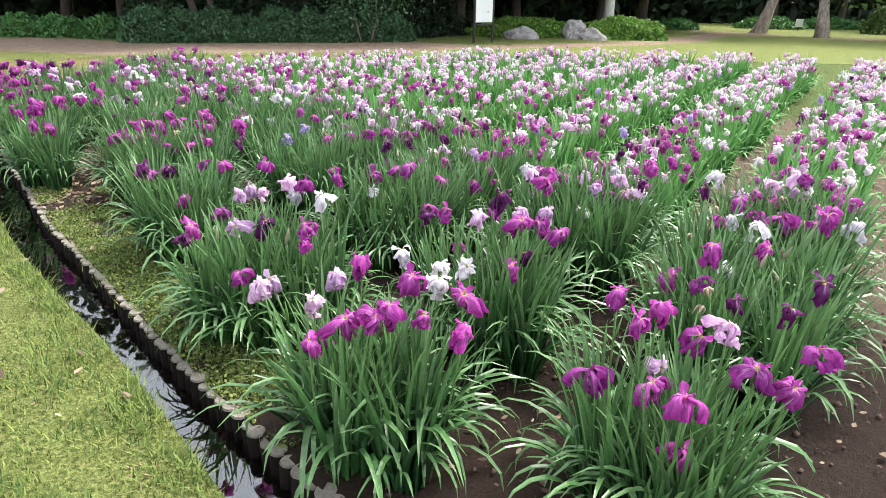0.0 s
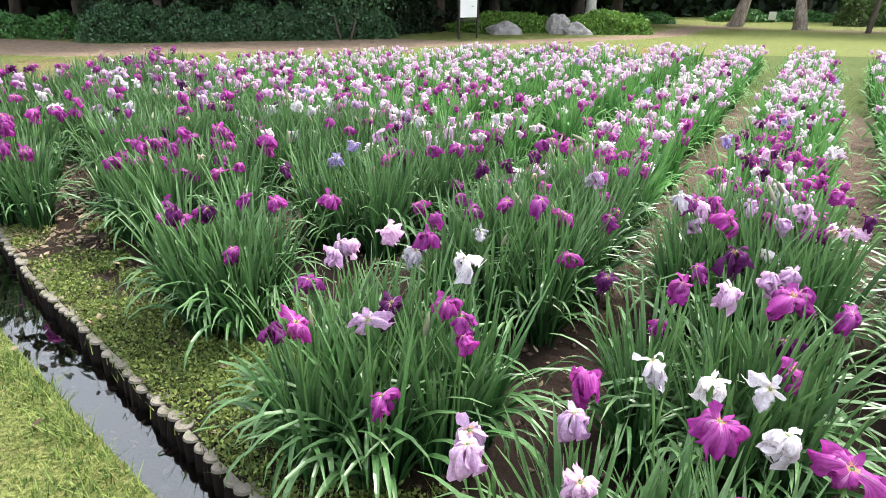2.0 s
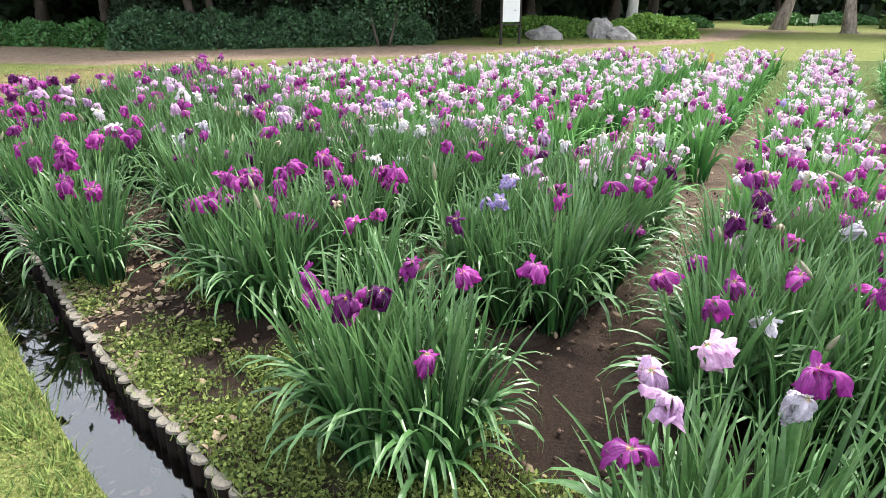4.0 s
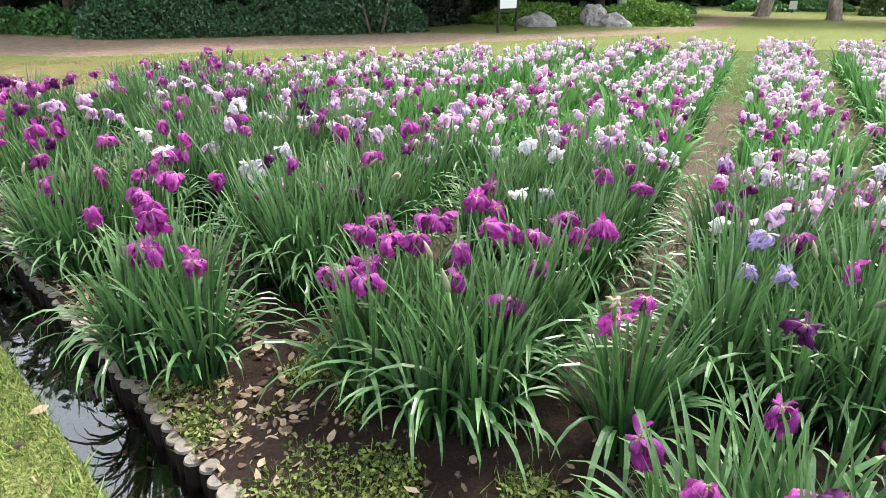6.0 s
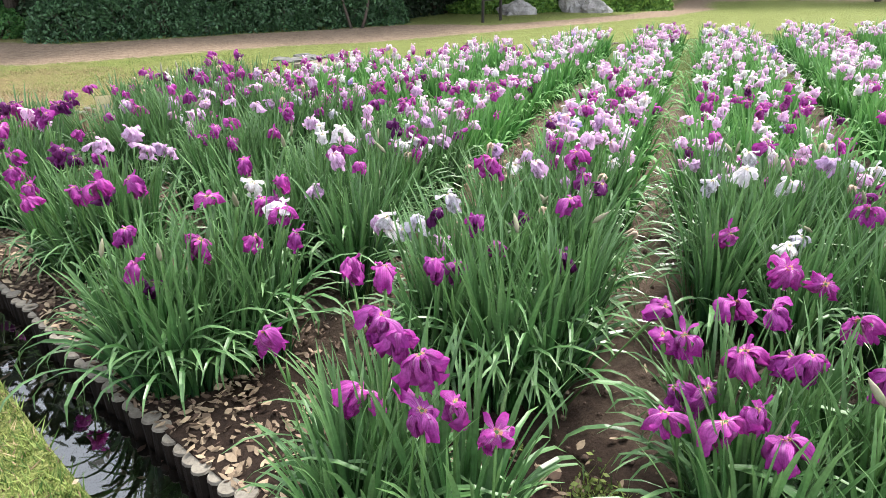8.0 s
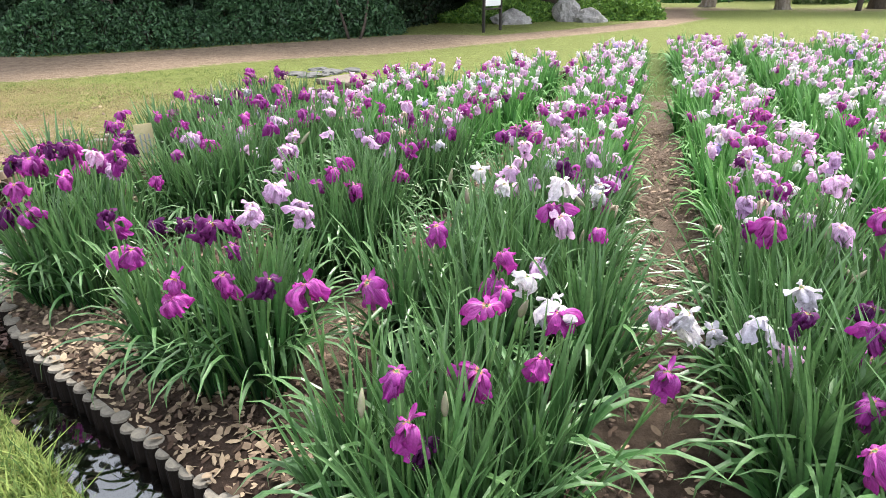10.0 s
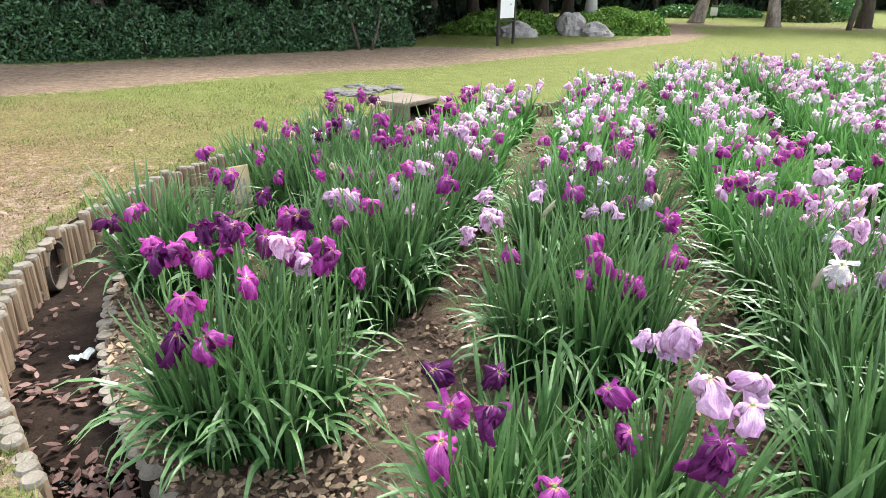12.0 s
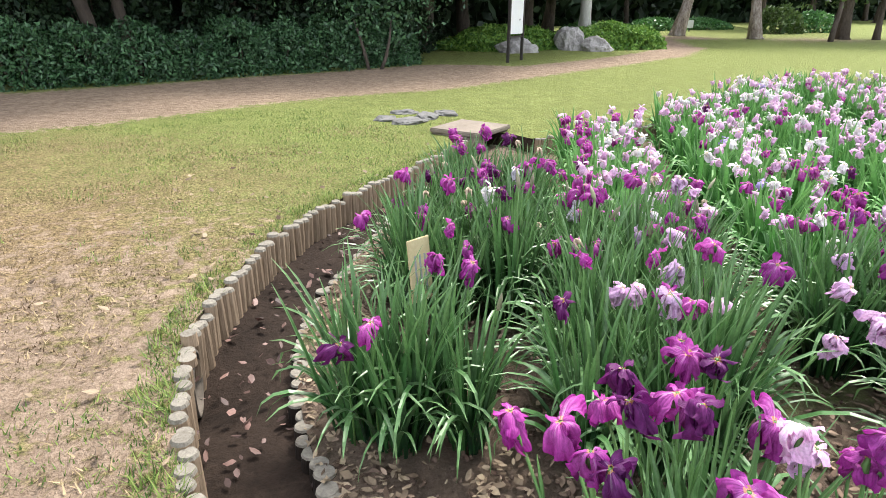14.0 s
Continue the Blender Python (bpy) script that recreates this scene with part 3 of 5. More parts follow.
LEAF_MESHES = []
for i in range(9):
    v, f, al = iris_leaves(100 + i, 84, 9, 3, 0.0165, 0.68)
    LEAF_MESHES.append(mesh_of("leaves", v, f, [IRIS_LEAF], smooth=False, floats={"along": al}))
STALKS = [stalk_mesh(h, 40 + i) for i, h in enumerate((0.5, 0.55, 0.58, 0.62, 0.65, 0.68, 0.72))]
FLOWERS = {}
for tone, m in PETALS.items():
    FLOWERS[tone] = []
    for i in range(6):
        v, f, al, ac = iris_flower(300 + i + 11 * len(FLOWERS), i % 2 == 0)
        FLOWERS[tone].append(mesh_of("flower", v, f, [m], smooth=True, floats={"along": al, "across": ac}))
BUD_MESH, WILTED_MESHES = bud_mesh(), [wilted_mesh(i) for i in range(3)]
TONE_LABEL = {"magenta": "ruffled magenta iris flower", "plum": "dark plum iris flower", "pink": "pale pink iris flower", "white": "white iris flower", "violet": "pale violet iris flower"}

# Rows: side offset, half width, skew, far end, and the stretches of the clumps in front.
ROWS = [(-1.4, 0.19, -0.03, 17.5, ((1.32, 1.9), (2.4, 99))), (-0.28, 0.18, 0.0, 17.3, ((1.12, 1.55), (2.06, 2.62), (3.25, 99))),
        (0.93, 0.19, 0.016, 17.0, ((1.5, 2.12), (2.8, 99))), (2.22, 0.2, 0.02, 16.8, ((2.06, 2.58), (3.3, 99))),
        (3.55, 0.27, 0.025, 16.3, ((2.68, 3.42), (4.1, 99))), (4.76, 0.16, 0.025, 15.6, ((2.46, 2.78), (3.4, 99))),
        (6.06, 0.21, 0.025, 14.4, ((2.95, 3.5), (3.95, 99))), (7.26, 0.19, 0.025, 12.2, ((3.6, 4.05), (4.78, 5.55), (6.0, 99))),
        (8.48, 0.19, 0.025, 10.3, ((4.0, 4.5), (5.1, 99))), (9.45, 0.17, 0.02, 8.1, ((5.08, 5.4), (6.2, 99)))]
NEAR_LENGTH = 3.0


def tone_for(s, v, r):
    """Magenta near the channel; pinks and whites towards the middle and far side."""
    far = min(max((s - 2.8) / 6.0, 0), 1)
    pale = 0.22 + 0.7 * far + 0.34 * lumps(s, v, 0.45, 5.0)
    if v > 8.8:
        pale = 0.1 + 0.03 * (s - 5.0)
    elif v > 7.8 and s < 5.6:
        pale *= 0.45
    k = r.uniform()
    if k < pale * 0.64:
        return "pink"
    if k < pale * 0.985:
        return "white"
    if k < pale:
        return "violet"
    return "plum" if r.uniform() < 0.13 else "magenta"


def iris_plant(xy, size, turn, r, s, v, flowers, heads=()):
    tones = [tone_for(s, v, r) for _ in range(flowers)]
    only_bud = not tones and not heads
    if only_bud:
        tones = ["magenta"]
    first = heads[0][0] if heads else tones[0] if tones else "magenta"
    plant = thing("iris_plant", (xy[0], xy[1], BED_Z - 0.005), f"clump of sword-leaved iris with {first} flowers in soil", "iris", "irises in rows", turn=turn)
    plant.scale = (size, size, size)
    plant_m = Matrix.LocRotScale((xy[0], xy[1], BED_Z - 0.005), Euler((0, 0, turn)), (size, size, size))
    part("leaves", LEAF_MESHES[int(r.integers(len(LEAF_MESHES)))], None, plant)
    for tone in tones:
        me, top = STALKS[int(r.integers(len(STALKS)))]
        stalk = part("flower_stalk", me, None, plant)
        a, rad = r.uniform(0, 6.28), 0.11 * math.sqrt(r.uniform())
        lean = r.normal(0, 0.09, 2)
        stalk.matrix_basis = Matrix.LocRotScale((rad * math.cos(a), rad * math.sin(a), 0), Euler((lean[0], lean[1], r.uniform(0, 6.28))), None)
        k = 0.0 if only_bud else r.uniform()
        if k < 0.1:
            head = part("bud", BUD_MESH, None, stalk, "closed green iris bud")
            g = 1.0
        elif k < 0.19:
            head = part("wilted_flower", WILTED_MESHES[int(r.integers(3))], None, stalk, "shrivelled beige iris flower")
            g = 1.0
        else:
            head = part("flower", FLOWERS[tone][int(r.integers(6))], None, stalk, TONE_LABEL[tone])
            g = r.uniform(0.78, 1.1)
        head.matrix_basis = Matrix.LocRotScale(top, Euler((r.normal(0, 0.38), r.normal(0, 0.38), r.uniform(0, 6.28))), (g, g, g * r.uniform(0.9, 1.15)))
    for tone, head in heads:
        root = Vector((xy[0], xy[1], BED_Z))
        root += (Vector((head.x, head.y, BED_Z)) - root).normalized() * min(0.1, math.hypot(head.x - xy[0], head.y - xy[1]))
        way = head + Vector((0, 0, 0.02)) - root
        me, top = min(STALKS, key=lambda k: abs(k[1].length - way.length))
        grow = way.length / top.length
        stalk = part("flower_stalk", me, None, plant)
        stalk.matrix_basis = plant_m.inverted() @ Matrix.LocRotScale(root, top.rotation_difference(way), (1, 1, grow))
        bloom_ob = part("flower", FLOWERS[tone][int(r.integers(6))], None, stalk, TONE_LABEL[tone])
        g = r.uniform(0.88, 1.12)
        bloom_ob.matrix_basis = Matrix.LocRotScale(top, Euler((r.normal(0, 0.25), r.normal(0, 0.25), r.uniform(0, 6.28))), (g, g, g / grow))
    return plant


# Blooms of the front clumps, row by row: tone, then where each head hangs.
def bloom(tone, *heads):
    return [(tone, Vector(h)) for h in heads]


FRONT_BLOOMS = []
FRONT_BLOOMS += bloom("magenta", (1.90, 0.41, 0.50), (1.95, 0.47, 0.27), (1.68, 0.69, 0.41), (2.14, 0.50, 0.55), (1.83, 0.72, 0.60), (2.27, 0.51, 0.48), (2.03, 0.68, 0.56), (1.91, 0.78, 0.63), (2.45, 0.73, 0.50), (1.86, 1.14, 0.51), (2.70, 1.69, 0.50))
FRONT_BLOOMS += bloom("pink", (2.14, 0.74, 0.58))
FRONT_BLOOMS += bloom("white", (2.55, 1.82, 0.34), (2.76, 1.99, 0.52), (2.69, 2.14, 0.51))
FRONT_BLOOMS += bloom("plum", (2.36, 0.79, 0.62), (2.44, 0.80, 0.73))
FRONT_BLOOMS += bloom("magenta", (0.69, 0.76, 0.45), (0.82, 0.78, 0.53), (0.97, 0.82, 0.57), (1.10, 0.83, 0.53), (1.25, 0.79, 0.51), (1.24, 0.95, 0.56), (1.03, 1.13, 0.55), (0.78, 1.42, 0.50), (1.46, 1.54, 0.43), (1.15, 1.73, 0.64), (1.69, 1.67, 0.56), (1.38, 2.14, 0.52))
FRONT_BLOOMS += bloom("pink", (0.42, 1.09, 0.52), (0.66, 0.97, 0.51), (0.43, 1.18, 0.49), (0.70, 1.22, 0.51), (1.30, 1.72, 0.63), (1.53, 1.89, 0.60), (1.67, 1.99, 0.57))
FRONT_BLOOMS += bloom("white", (1.14, 1.04, 0.58), (0.96, 1.41, 0.55), (1.25, 1.31, 0.52), (1.14, 1.40, 0.49))
FRONT_BLOOMS += bloom("plum", (1.04, 2.15, 0.47), (1.42, 1.96, 0.66), (2.44, 3.72, 0.50))
FRONT_BLOOMS += bloom("magenta", (-0.08, 1.64, 0.55), (0.19, 1.49, 0.38), (0.44, 1.71, 0.46), (0.44, 1.75, 0.51), (-0.14, 2.18, 0.45), (0.32, 2.29, 0.60), (0.36, 2.97, 0.45), (0.88, 2.83, 0.58), (0.28, 3.26, 0.42), (0.76, 3.15, 0.47), (0.51, 3.51, 0.39), (1.48, 4.05, 0.40))
FRONT_BLOOMS += bloom("pink", (0.14, 1.64, 0.56), (-0.04, 2.25, 0.55), (-0.04, 2.39, 0.53), (-0.01, 2.52, 0.48), (0.14, 2.49, 0.55))
FRONT_BLOOMS += bloom("white", (0.47, 2.06, 0.59), (0.28, 2.24, 0.55))
FRONT_BLOOMS += bloom("plum", (0.20, 1.89, 0.49), (0.65, 3.50, 0.58), (0.79, 3.55, 0.58))
FRONT_BLOOMS += bloom("magenta", (-0.89, 2.94, 0.46), (-0.63, 2.81, 0.33), (-1.03, 3.12, 0.42), (-1.12, 3.30, 0.41), (-0.50, 3.19, 0.46), (-0.70, 3.39, 0.42), (-0.21, 3.29, 0.45), (-0.88, 3.94, 0.47), (0.06, 4.21, 0.45), (0.36, 4.40, 0.48), (0.56, 4.38, 0.48), (0.59, 4.49, 0.18))
FRONT_BLOOMS += bloom("plum", (-0.79, 3.01, 0.47), (-0.52, 3.63, 0.53))
FRONT_BLOOMS += bloom("violet", (-0.27, 4.12, 0.47), (-0.33, 4.29, 0.42), (-0.19, 4.43, 0.50))
FRONT_BLOOMS += bloom("magenta", (-1.83, 4.29, 0.41), (-1.92, 4.40, 0.39), (-0.99, 3.87, 0.44), (-2.02, 4.52, 0.34), (-1.49, 4.30, 0.40), (-1.30, 4.19, 0.35), (-1.93, 4.64, 0.33), (-1.48, 4.39, 0.49), (-1.64, 4.49, 0.50), (-1.83, 4.63, 0.32), (-1.75, 4.61, 0.45), (-1.65, 4.55, 0.46), (-1.92, 4.76, 0.43), (-1.86, 4.74, 0.44))
FRONT_BLOOMS += bloom("magenta", (-1.15, 4.40, 0.41), (-1.24, 4.61, 0.49), (-1.52, 4.82, 0.45), (-1.79, 5.00, 0.39), (-1.13, 4.62, 0.45), (-1.56, 4.96, 0.41), (-1.24, 4.78, 0.41), (-0.84, 4.57, 0.51), (-1.25, 4.94, 0.46), (-1.34, 5.02, 0.49), (-1.00, 4.82, 0.43), (-0.88, 4.75, 0.41), (-0.93, 4.82, 0.46), (-0.52, 5.61, 0.45))
FRONT_BLOOMS += bloom("white", (-0.84, 5.59, 0.34), (-1.10, 5.94, 0.51), (-0.72, 5.89, 0.50), (-0.89, 6.00, 0.54))
FRONT_BLOOMS += bloom("magenta", (-2.69, 4.47, 0.47), (-2.52, 4.40, 0.44), (-2.69, 4.51, 0.61), (-2.73, 4.63, 0.61), (-2.77, 4.66, 0.64), (-2.59, 4.58, 0.40), (-3.11, 4.89, 0.49), (-2.74, 5.01, 0.62), (-2.85, 5.16, 0.58), (-2.58, 5.07, 0.60), (-1.86, 5.79, 0.52))
FRONT_BLOOMS += bloom("pink", (-2.43, 5.84, 0.35))
FRONT_BLOOMS += bloom("white", (-2.54, 5.89, 0.44), (-2.60, 6.01, 0.34), (-2.40, 5.89, 0.54), (-2.67, 6.06, 0.39), (-2.65, 6.10, 0.33))
FRONT_BLOOMS += bloom("plum", (-2.46, 5.78, 0.51), (-1.96, 5.57, 0.36), (-1.69, 5.81, 0.23), (-1.66, 5.93, 0.53))
FRONT_BLOOMS += bloom("magenta", (-3.70, 5.68, 0.40), (-3.72, 5.71, 0.54), (-3.05, 5.57, 0.53), (-3.76, 6.00, 0.66), (-3.93, 6.11, 0.62), (-3.43, 5.91, 0.59), (-3.26, 5.89, 0.40), (-3.26, 6.26, 0.45), (-3.22, 6.52, 0.36), (-3.19, 6.53, 0.47), (-3.40, 6.75, 0.52), (-2.78, 6.56, 0.52), (-2.88, 6.79, 0.55), (-2.59, 8.43, 0.50))
FRONT_BLOOMS += bloom("pink", (-2.70, 6.18, 0.35), (-3.03, 6.58, 0.40), (-2.91, 6.65, 0.55), (-3.03, 6.95, 0.69), (-2.26, 8.40, 0.61))
FRONT_BLOOMS += bloom("white", (-3.26, 6.05, 0.60), (-3.14, 6.05, 0.48), (-3.15, 6.12, 0.46), (-2.86, 6.78, 0.67), (-2.98, 7.18, 0.54))
FRONT_BLOOMS += bloom("plum", (-3.66, 5.73, 0.29))
FRONT_BLOOMS += bloom("magenta", (-4.38, 6.41, 0.47), (-4.37, 6.45, 0.53), (-4.55, 6.70, 0.55), (-4.23, 6.59, 0.46), (-4.68, 7.00, 0.55), (-4.69, 7.03, 0.43), (-3.85, 7.92, 0.39), (-3.75, 7.94, 0.46), (-3.64, 7.89, 0.37), (-3.69, 8.16, 0.46), (-3.36, 8.01, 0.40), (-3.29, 8.20, 0.50))
FRONT_BLOOMS += bloom("pink", (-4.12, 6.70, 0.67), (-4.12, 6.83, 0.65), (-3.92, 6.88, 0.59), (-4.04, 7.04, 0.66), (-3.94, 7.20, 0.52), (-3.92, 7.33, 0.46), (-4.02, 8.55, 0.45), (-3.51, 8.34, 0.54), (-3.97, 8.61, 0.45), (-3.72, 8.66, 0.52))
FRONT_BLOOMS += bloom("plum", (-4.64, 6.84, 0.66), (-4.25, 6.62, 0.66), (-4.07, 6.56, 0.44), (-4.62, 7.35, 0.42), (-4.46, 7.25, 0.45))
FRONT_BLOOMS += bloom("magenta", (-5.34, 7.82, 0.52), (-5.28, 7.92, 0.62), (-5.14, 7.92, 0.52), (-5.46, 8.17, 0.57), (-4.84, 7.92, 0.60), (-4.88, 7.95, 0.63), (-4.88, 7.97, 0.56), (-5.18, 8.25, 0.61), (-4.97, 8.14, 0.55), (-5.19, 8.32, 0.55), (-5.07, 8.33, 0.52), (-5.22, 8.47, 0.45), (-4.98, 8.45, 0.57), (-4.31, 9.44, 0.42))
FRONT_BLOOMS += bloom("magenta", (-4.05, 9.36, 0.29), (-4.51, 9.79, 0.36))
FRONT_BLOOMS += bloom("pink", (-5.01, 8.05, 0.61), (-4.92, 8.06, 0.52), (-4.64, 8.94, 0.48), (-4.08, 8.68, 0.34), (-4.67, 9.07, 0.46), (-4.70, 9.14, 0.43), (-3.96, 8.76, 0.49), (-4.31, 9.03, 0.37), (-4.33, 9.27, 0.42))
FRONT_BLOOMS += bloom("white", (-4.27, 9.10, 0.31))
FRONT_BLOOMS += bloom("plum", (-5.45, 8.11, 0.57), (-5.18, 8.17, 0.63), (-5.31, 8.26, 0.61), (-5.22, 8.41, 0.59), (-4.94, 8.39, 0.58))
FRONT_BLOOMS += bloom("magenta", (-5.42, 8.37, 0.50), (-5.52, 8.45, 0.50), (-5.70, 9.21, 0.41), (-5.23, 9.41, 0.50), (-5.32, 9.59, 0.48), (-4.58, 9.89, 0.34), (-5.45, 10.46, 0.40), (-5.10, 11.00, 0.31))
FRONT_BLOOMS += bloom("plum", (-5.82, 9.18, 0.36), (-5.07, 8.97, 0.51))

r = np.random.default_rng(21)
far_spots, near_spots = [], []
for v0, half, skew, s1, clumps in ROWS:
    s0 = clumps[0][0]
    for begin, end in clumps:
        for lane in (-1, 0, 1):
            tuck = 0.0 if lane == 0 else 0.06
            s = begin + tuck + r.uniform(0, 0.06)
            while s < min(end - tuck, s1):
                near = s < s0 + NEAR_LENGTH
                bare = end > 90 and s > begin + 1.0 and lumps(s * 1.6, v0 * 3.0, 1.0, 4.0) > 0.42
                wide = half + (0.03 if end < 90 else 0.07 + 0.12 * lumps(s * 1.1, v0 * 2.0, 1.0, 8.0))
                xy = at_row(s, v0 + lane * wide + r.normal(0, 0.05) + skew * (s - 3))
                if not bare and inside([xy[0]], [xy[1]], BED)[0] and math.hypot(xy[0] + 5.32, xy[1] - 9.94) > 0.2:
                    (near_spots if near else far_spots).append((xy, s, xy @ ROW_SIDE))
                s += r.uniform(0.17, 0.24) if near else r.uniform(0.27, 0.38)
for tone, head in FRONT_BLOOMS:
    at = np.array(head[:2])
    if min(np.hypot(*(at - p[0])) for p in near_spots) > 0.5:
        near_spots.append((at, at @ ROW_DIR, at @ ROW_SIDE))
heads_of = [[] for _ in near_spots]
for tone, head in FRONT_BLOOMS:
    gaps = [np.hypot(*(np.array(head[:2]) - p[0])) + 0.09 * len(h) for p, h in zip(near_spots, heads_of)]
    heads_of[int(np.argmin(gaps))].append((tone, head))
for (xy, s, v), heads in zip(near_spots, heads_of):
    known = heads or any(np.hypot(h[0] - xy[0], h[1] - xy[1]) < 0.34 for _, h in FRONT_BLOOMS)
    spare = int(r.choice([0, 1, 2], p=[0.7, 0.25, 0.05])) if known else int(r.choice([1, 2, 3, 4, 5], p=[0.22, 0.33, 0.26, 0.13, 0.06]))
    iris_plant(xy, r.uniform(0.92, 1.14), r.uniform(0, 6.28), r, s, v, spare, heads)

# The irises further off, too many to count: one mass of leaves, one of flowers.
far_leaf_sets = [iris_leaves(700 + i, 36, 5, 2, 0.026, 0.62) for i in range(6)]
far_flower_sets = [iris_flower(800 + i, i % 2 == 0, 4) for i in range(4)]
lv_all, lf_all, la_all = [], [], []
fv_all, ff_all, fa_all, fc_all, fs_all = [], [], [], [], []
tone_names = list(PETALS)
lo, fo = 0, 0
for xy, s, v in far_spots:
    v1, f1, a1 = far_leaf_sets[int(r.integers(6))]
    w, g = r.uniform(0, 6.28), r.uniform(0.85, 1.1)
    rot = np.array([[math.cos(w), -math.sin(w), 0], [math.sin(w), math.cos(w), 0], [0, 0, 1]]) * g
    lv_all.append(np.array(v1) @ rot.T + (xy[0], xy[1], BED_Z))
    lf_all.append(np.array(f1) + lo)
    la_all += a1
    lo += len(v1)
    for _ in range(int(r.choice([2, 3, 4], p=[0.28, 0.4, 0.32]))):
        v2, f2, a2, c2 = far_flower_sets[int(r.integers(4))]
        tone = tone_for(s, v, r)
        rad, a, h = 0.17 * math.sqrt(r.uniform()), r.uniform(0, 6.28), r.uniform(0.46, 0.66)
        g = r.uniform(0.75, 1.12)
        t = Matrix.LocRotScale((xy[0] + rad * math.cos(a), xy[1] + rad * math.sin(a), BED_Z + h), Euler((r.normal(0, 0.25), r.normal(0, 0.25), a)), (g, g, g))
        m3 = np.array(t.to_3x3())
        fv_all.append(np.array(v2) @ m3.T + np.array(t.translation))
        ff_all.append(np.array(f2) + fo)
        fa_all += a2
        fc_all += c2
        fs_all += [tone_names.index(tone)] * len(f2)
        fo += len(v2)
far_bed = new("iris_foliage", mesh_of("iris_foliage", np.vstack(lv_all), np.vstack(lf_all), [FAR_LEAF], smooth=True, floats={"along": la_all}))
tagged(far_bed, "dense rows of green sword-leaved iris foliage", "irises", kind="stuff")
far_bloom = new("iris_flowers", mesh_of("iris_flowers", np.vstack(fv_all), np.vstack(ff_all), list(PETALS.values()), fs_all, smooth=True, floats={"along": fa_all, "across": fc_all}))
tagged(far_bloom, "mass of magenta, pink and white iris flowers", "irises", kind="stuff")


# ---- garden furniture and stones ----
def notice_board():
    ob = thing("notice_board", (1.8, 23.7, 0), "white notice board on two dark posts on grass", "notice board", turn=math.atan2(0.59, 0.69))
    for side in (-0.45, 0.45):
        part("post", box_bm((side - 0.035, -0.035, -0.1), (side + 0.035, 0.035, 1.95), 0.006), POST, ob)
    panel = part("panel", box_bm((-0.41, -0.02, 0.72), (0.41, 0.02, 1.85), 0.005), PANEL, ob, "white printed panel")
    part("rail", box_bm((-0.415, -0.025, 0.62), (0.415, 0.025, 0.665), 0.004), POST, ob)
    part("print", box_bm((0.14, -0.026, 1.06), (0.22, -0.022, 1.1), 0), INK, panel)


def boulder(name, at, size, seed, label, turn=0.0, flat=0.25):
    bm = bmesh.new()
    bmesh.ops.create_icosphere(bm, subdivisions=4, radius=1)
    for v in bm.verts:
        c = v.co.copy()
        d = 1 + 0.34 * noise.noise(c * 1.1 + Vector((seed, 0, 0))) - 0.22 * abs(noise.noise(c * 1.9 + Vector((seed, seed, 0)))) + 0.12 * noise.noise(c * 2.7 + Vector((0, seed, 0))) + 0.05 * noise.noise(c * 7 + Vector((0, 0, seed)))
        c *= d
        v.co = Vector((c.x * size[0], c.y * size[1], max(c.z, -flat) * size[2]))
    me = bpy.data.meshes.new(name)
    bm.to_mesh(me)
    bm.free()
    me.materials.append(FLAT_ROCK if name == "flat_stone" else ROCK)
    ob = new(name, me)
    ob.matrix_basis = Matrix.Translation((at[0], at[1], at[2] + flat * size[2] * 0.6)) @ Matrix.Rotation(turn, 4, "Z")
    return tagged(ob, label, "rock", "garden rocks")


def mound(name, at, size, leaf, count, material, label, category, group="", turn=0.0, flat=True, seed=1, stems=None, aspect=0.45, up=0.3):
    """A shrub: a dome of leaf sprays over a few stems."""
    q = np.random.default_rng(seed)
    d = q.normal(size=(count, 3))
    d /= np.linalg.norm(d, axis=1)[:, None]
    d[:, 2] = np.abs(d[:, 2])
    bumps = np.array([1 + 0.22 * noise.noise(Vector(p) * 2.2 + Vector((seed, 0, 0))) + 0.1 * noise.noise(Vector(p) * 6 + Vector((0, seed, 0))) for p in d])
    c = d * (bumps * q.uniform(0.55, 1.0, count) ** 0.35)[:, None] * np.array(size)
    ob = thing(name, at, label, category, group, turn=turn)
    v, f = cards(q, c, leaf, up, aspect)
    part("foliage", mesh_of("foliage", v, f, [material]), None, ob)
    for i in range(stems or 5):
        a = q.uniform(0, 6.28)
        e = Vector((math.cos(a) * size[0] * 0.5, math.sin(a) * size[1] * 0.5, size[2] * 0.75))
        v, f = tube([(e.x * 0.15, e.y * 0.15, -0.05), e * 0.5 + Vector((0, 0, 0.05)), e], [0.03, 0.02, 0.008], 6)
        part("stem", mesh_of("stem", v, f, [BARK]), None, ob)
    return ob


notice_board()
boulder("boulder", (3.5, 27.0, 0), (0.72, 0.5, 0.42), 3.1, "pale grey boulder on grass before a low juniper", 0.2)
boulder("boulder", (5.75, 27.6, 0), (0.55, 0.5, 0.72), 2.4, "tall grey boulder between two junipers", 0.6)
boulder("boulder", (6.35, 26.9, 0), (0.6, 0.4, 0.38), 5.7, "small sloping grey boulder beside a juniper", -0.3)
mound("juniper", (3.7, 28.4, 0), (2.5, 1.2, 0.78), 0.075, 12000, JUNIPER, "low spreading bright green juniper behind a boulder", "bush", "low junipers", 0.15, seed=4)
mound("juniper", (7.9, 28.1, 0), (1.9, 1.3, 0.86), 0.075, 12000, JUNIPER, "domed bright green juniper bush beside boulders", "bush", "low junipers", -0.1, seed=6)

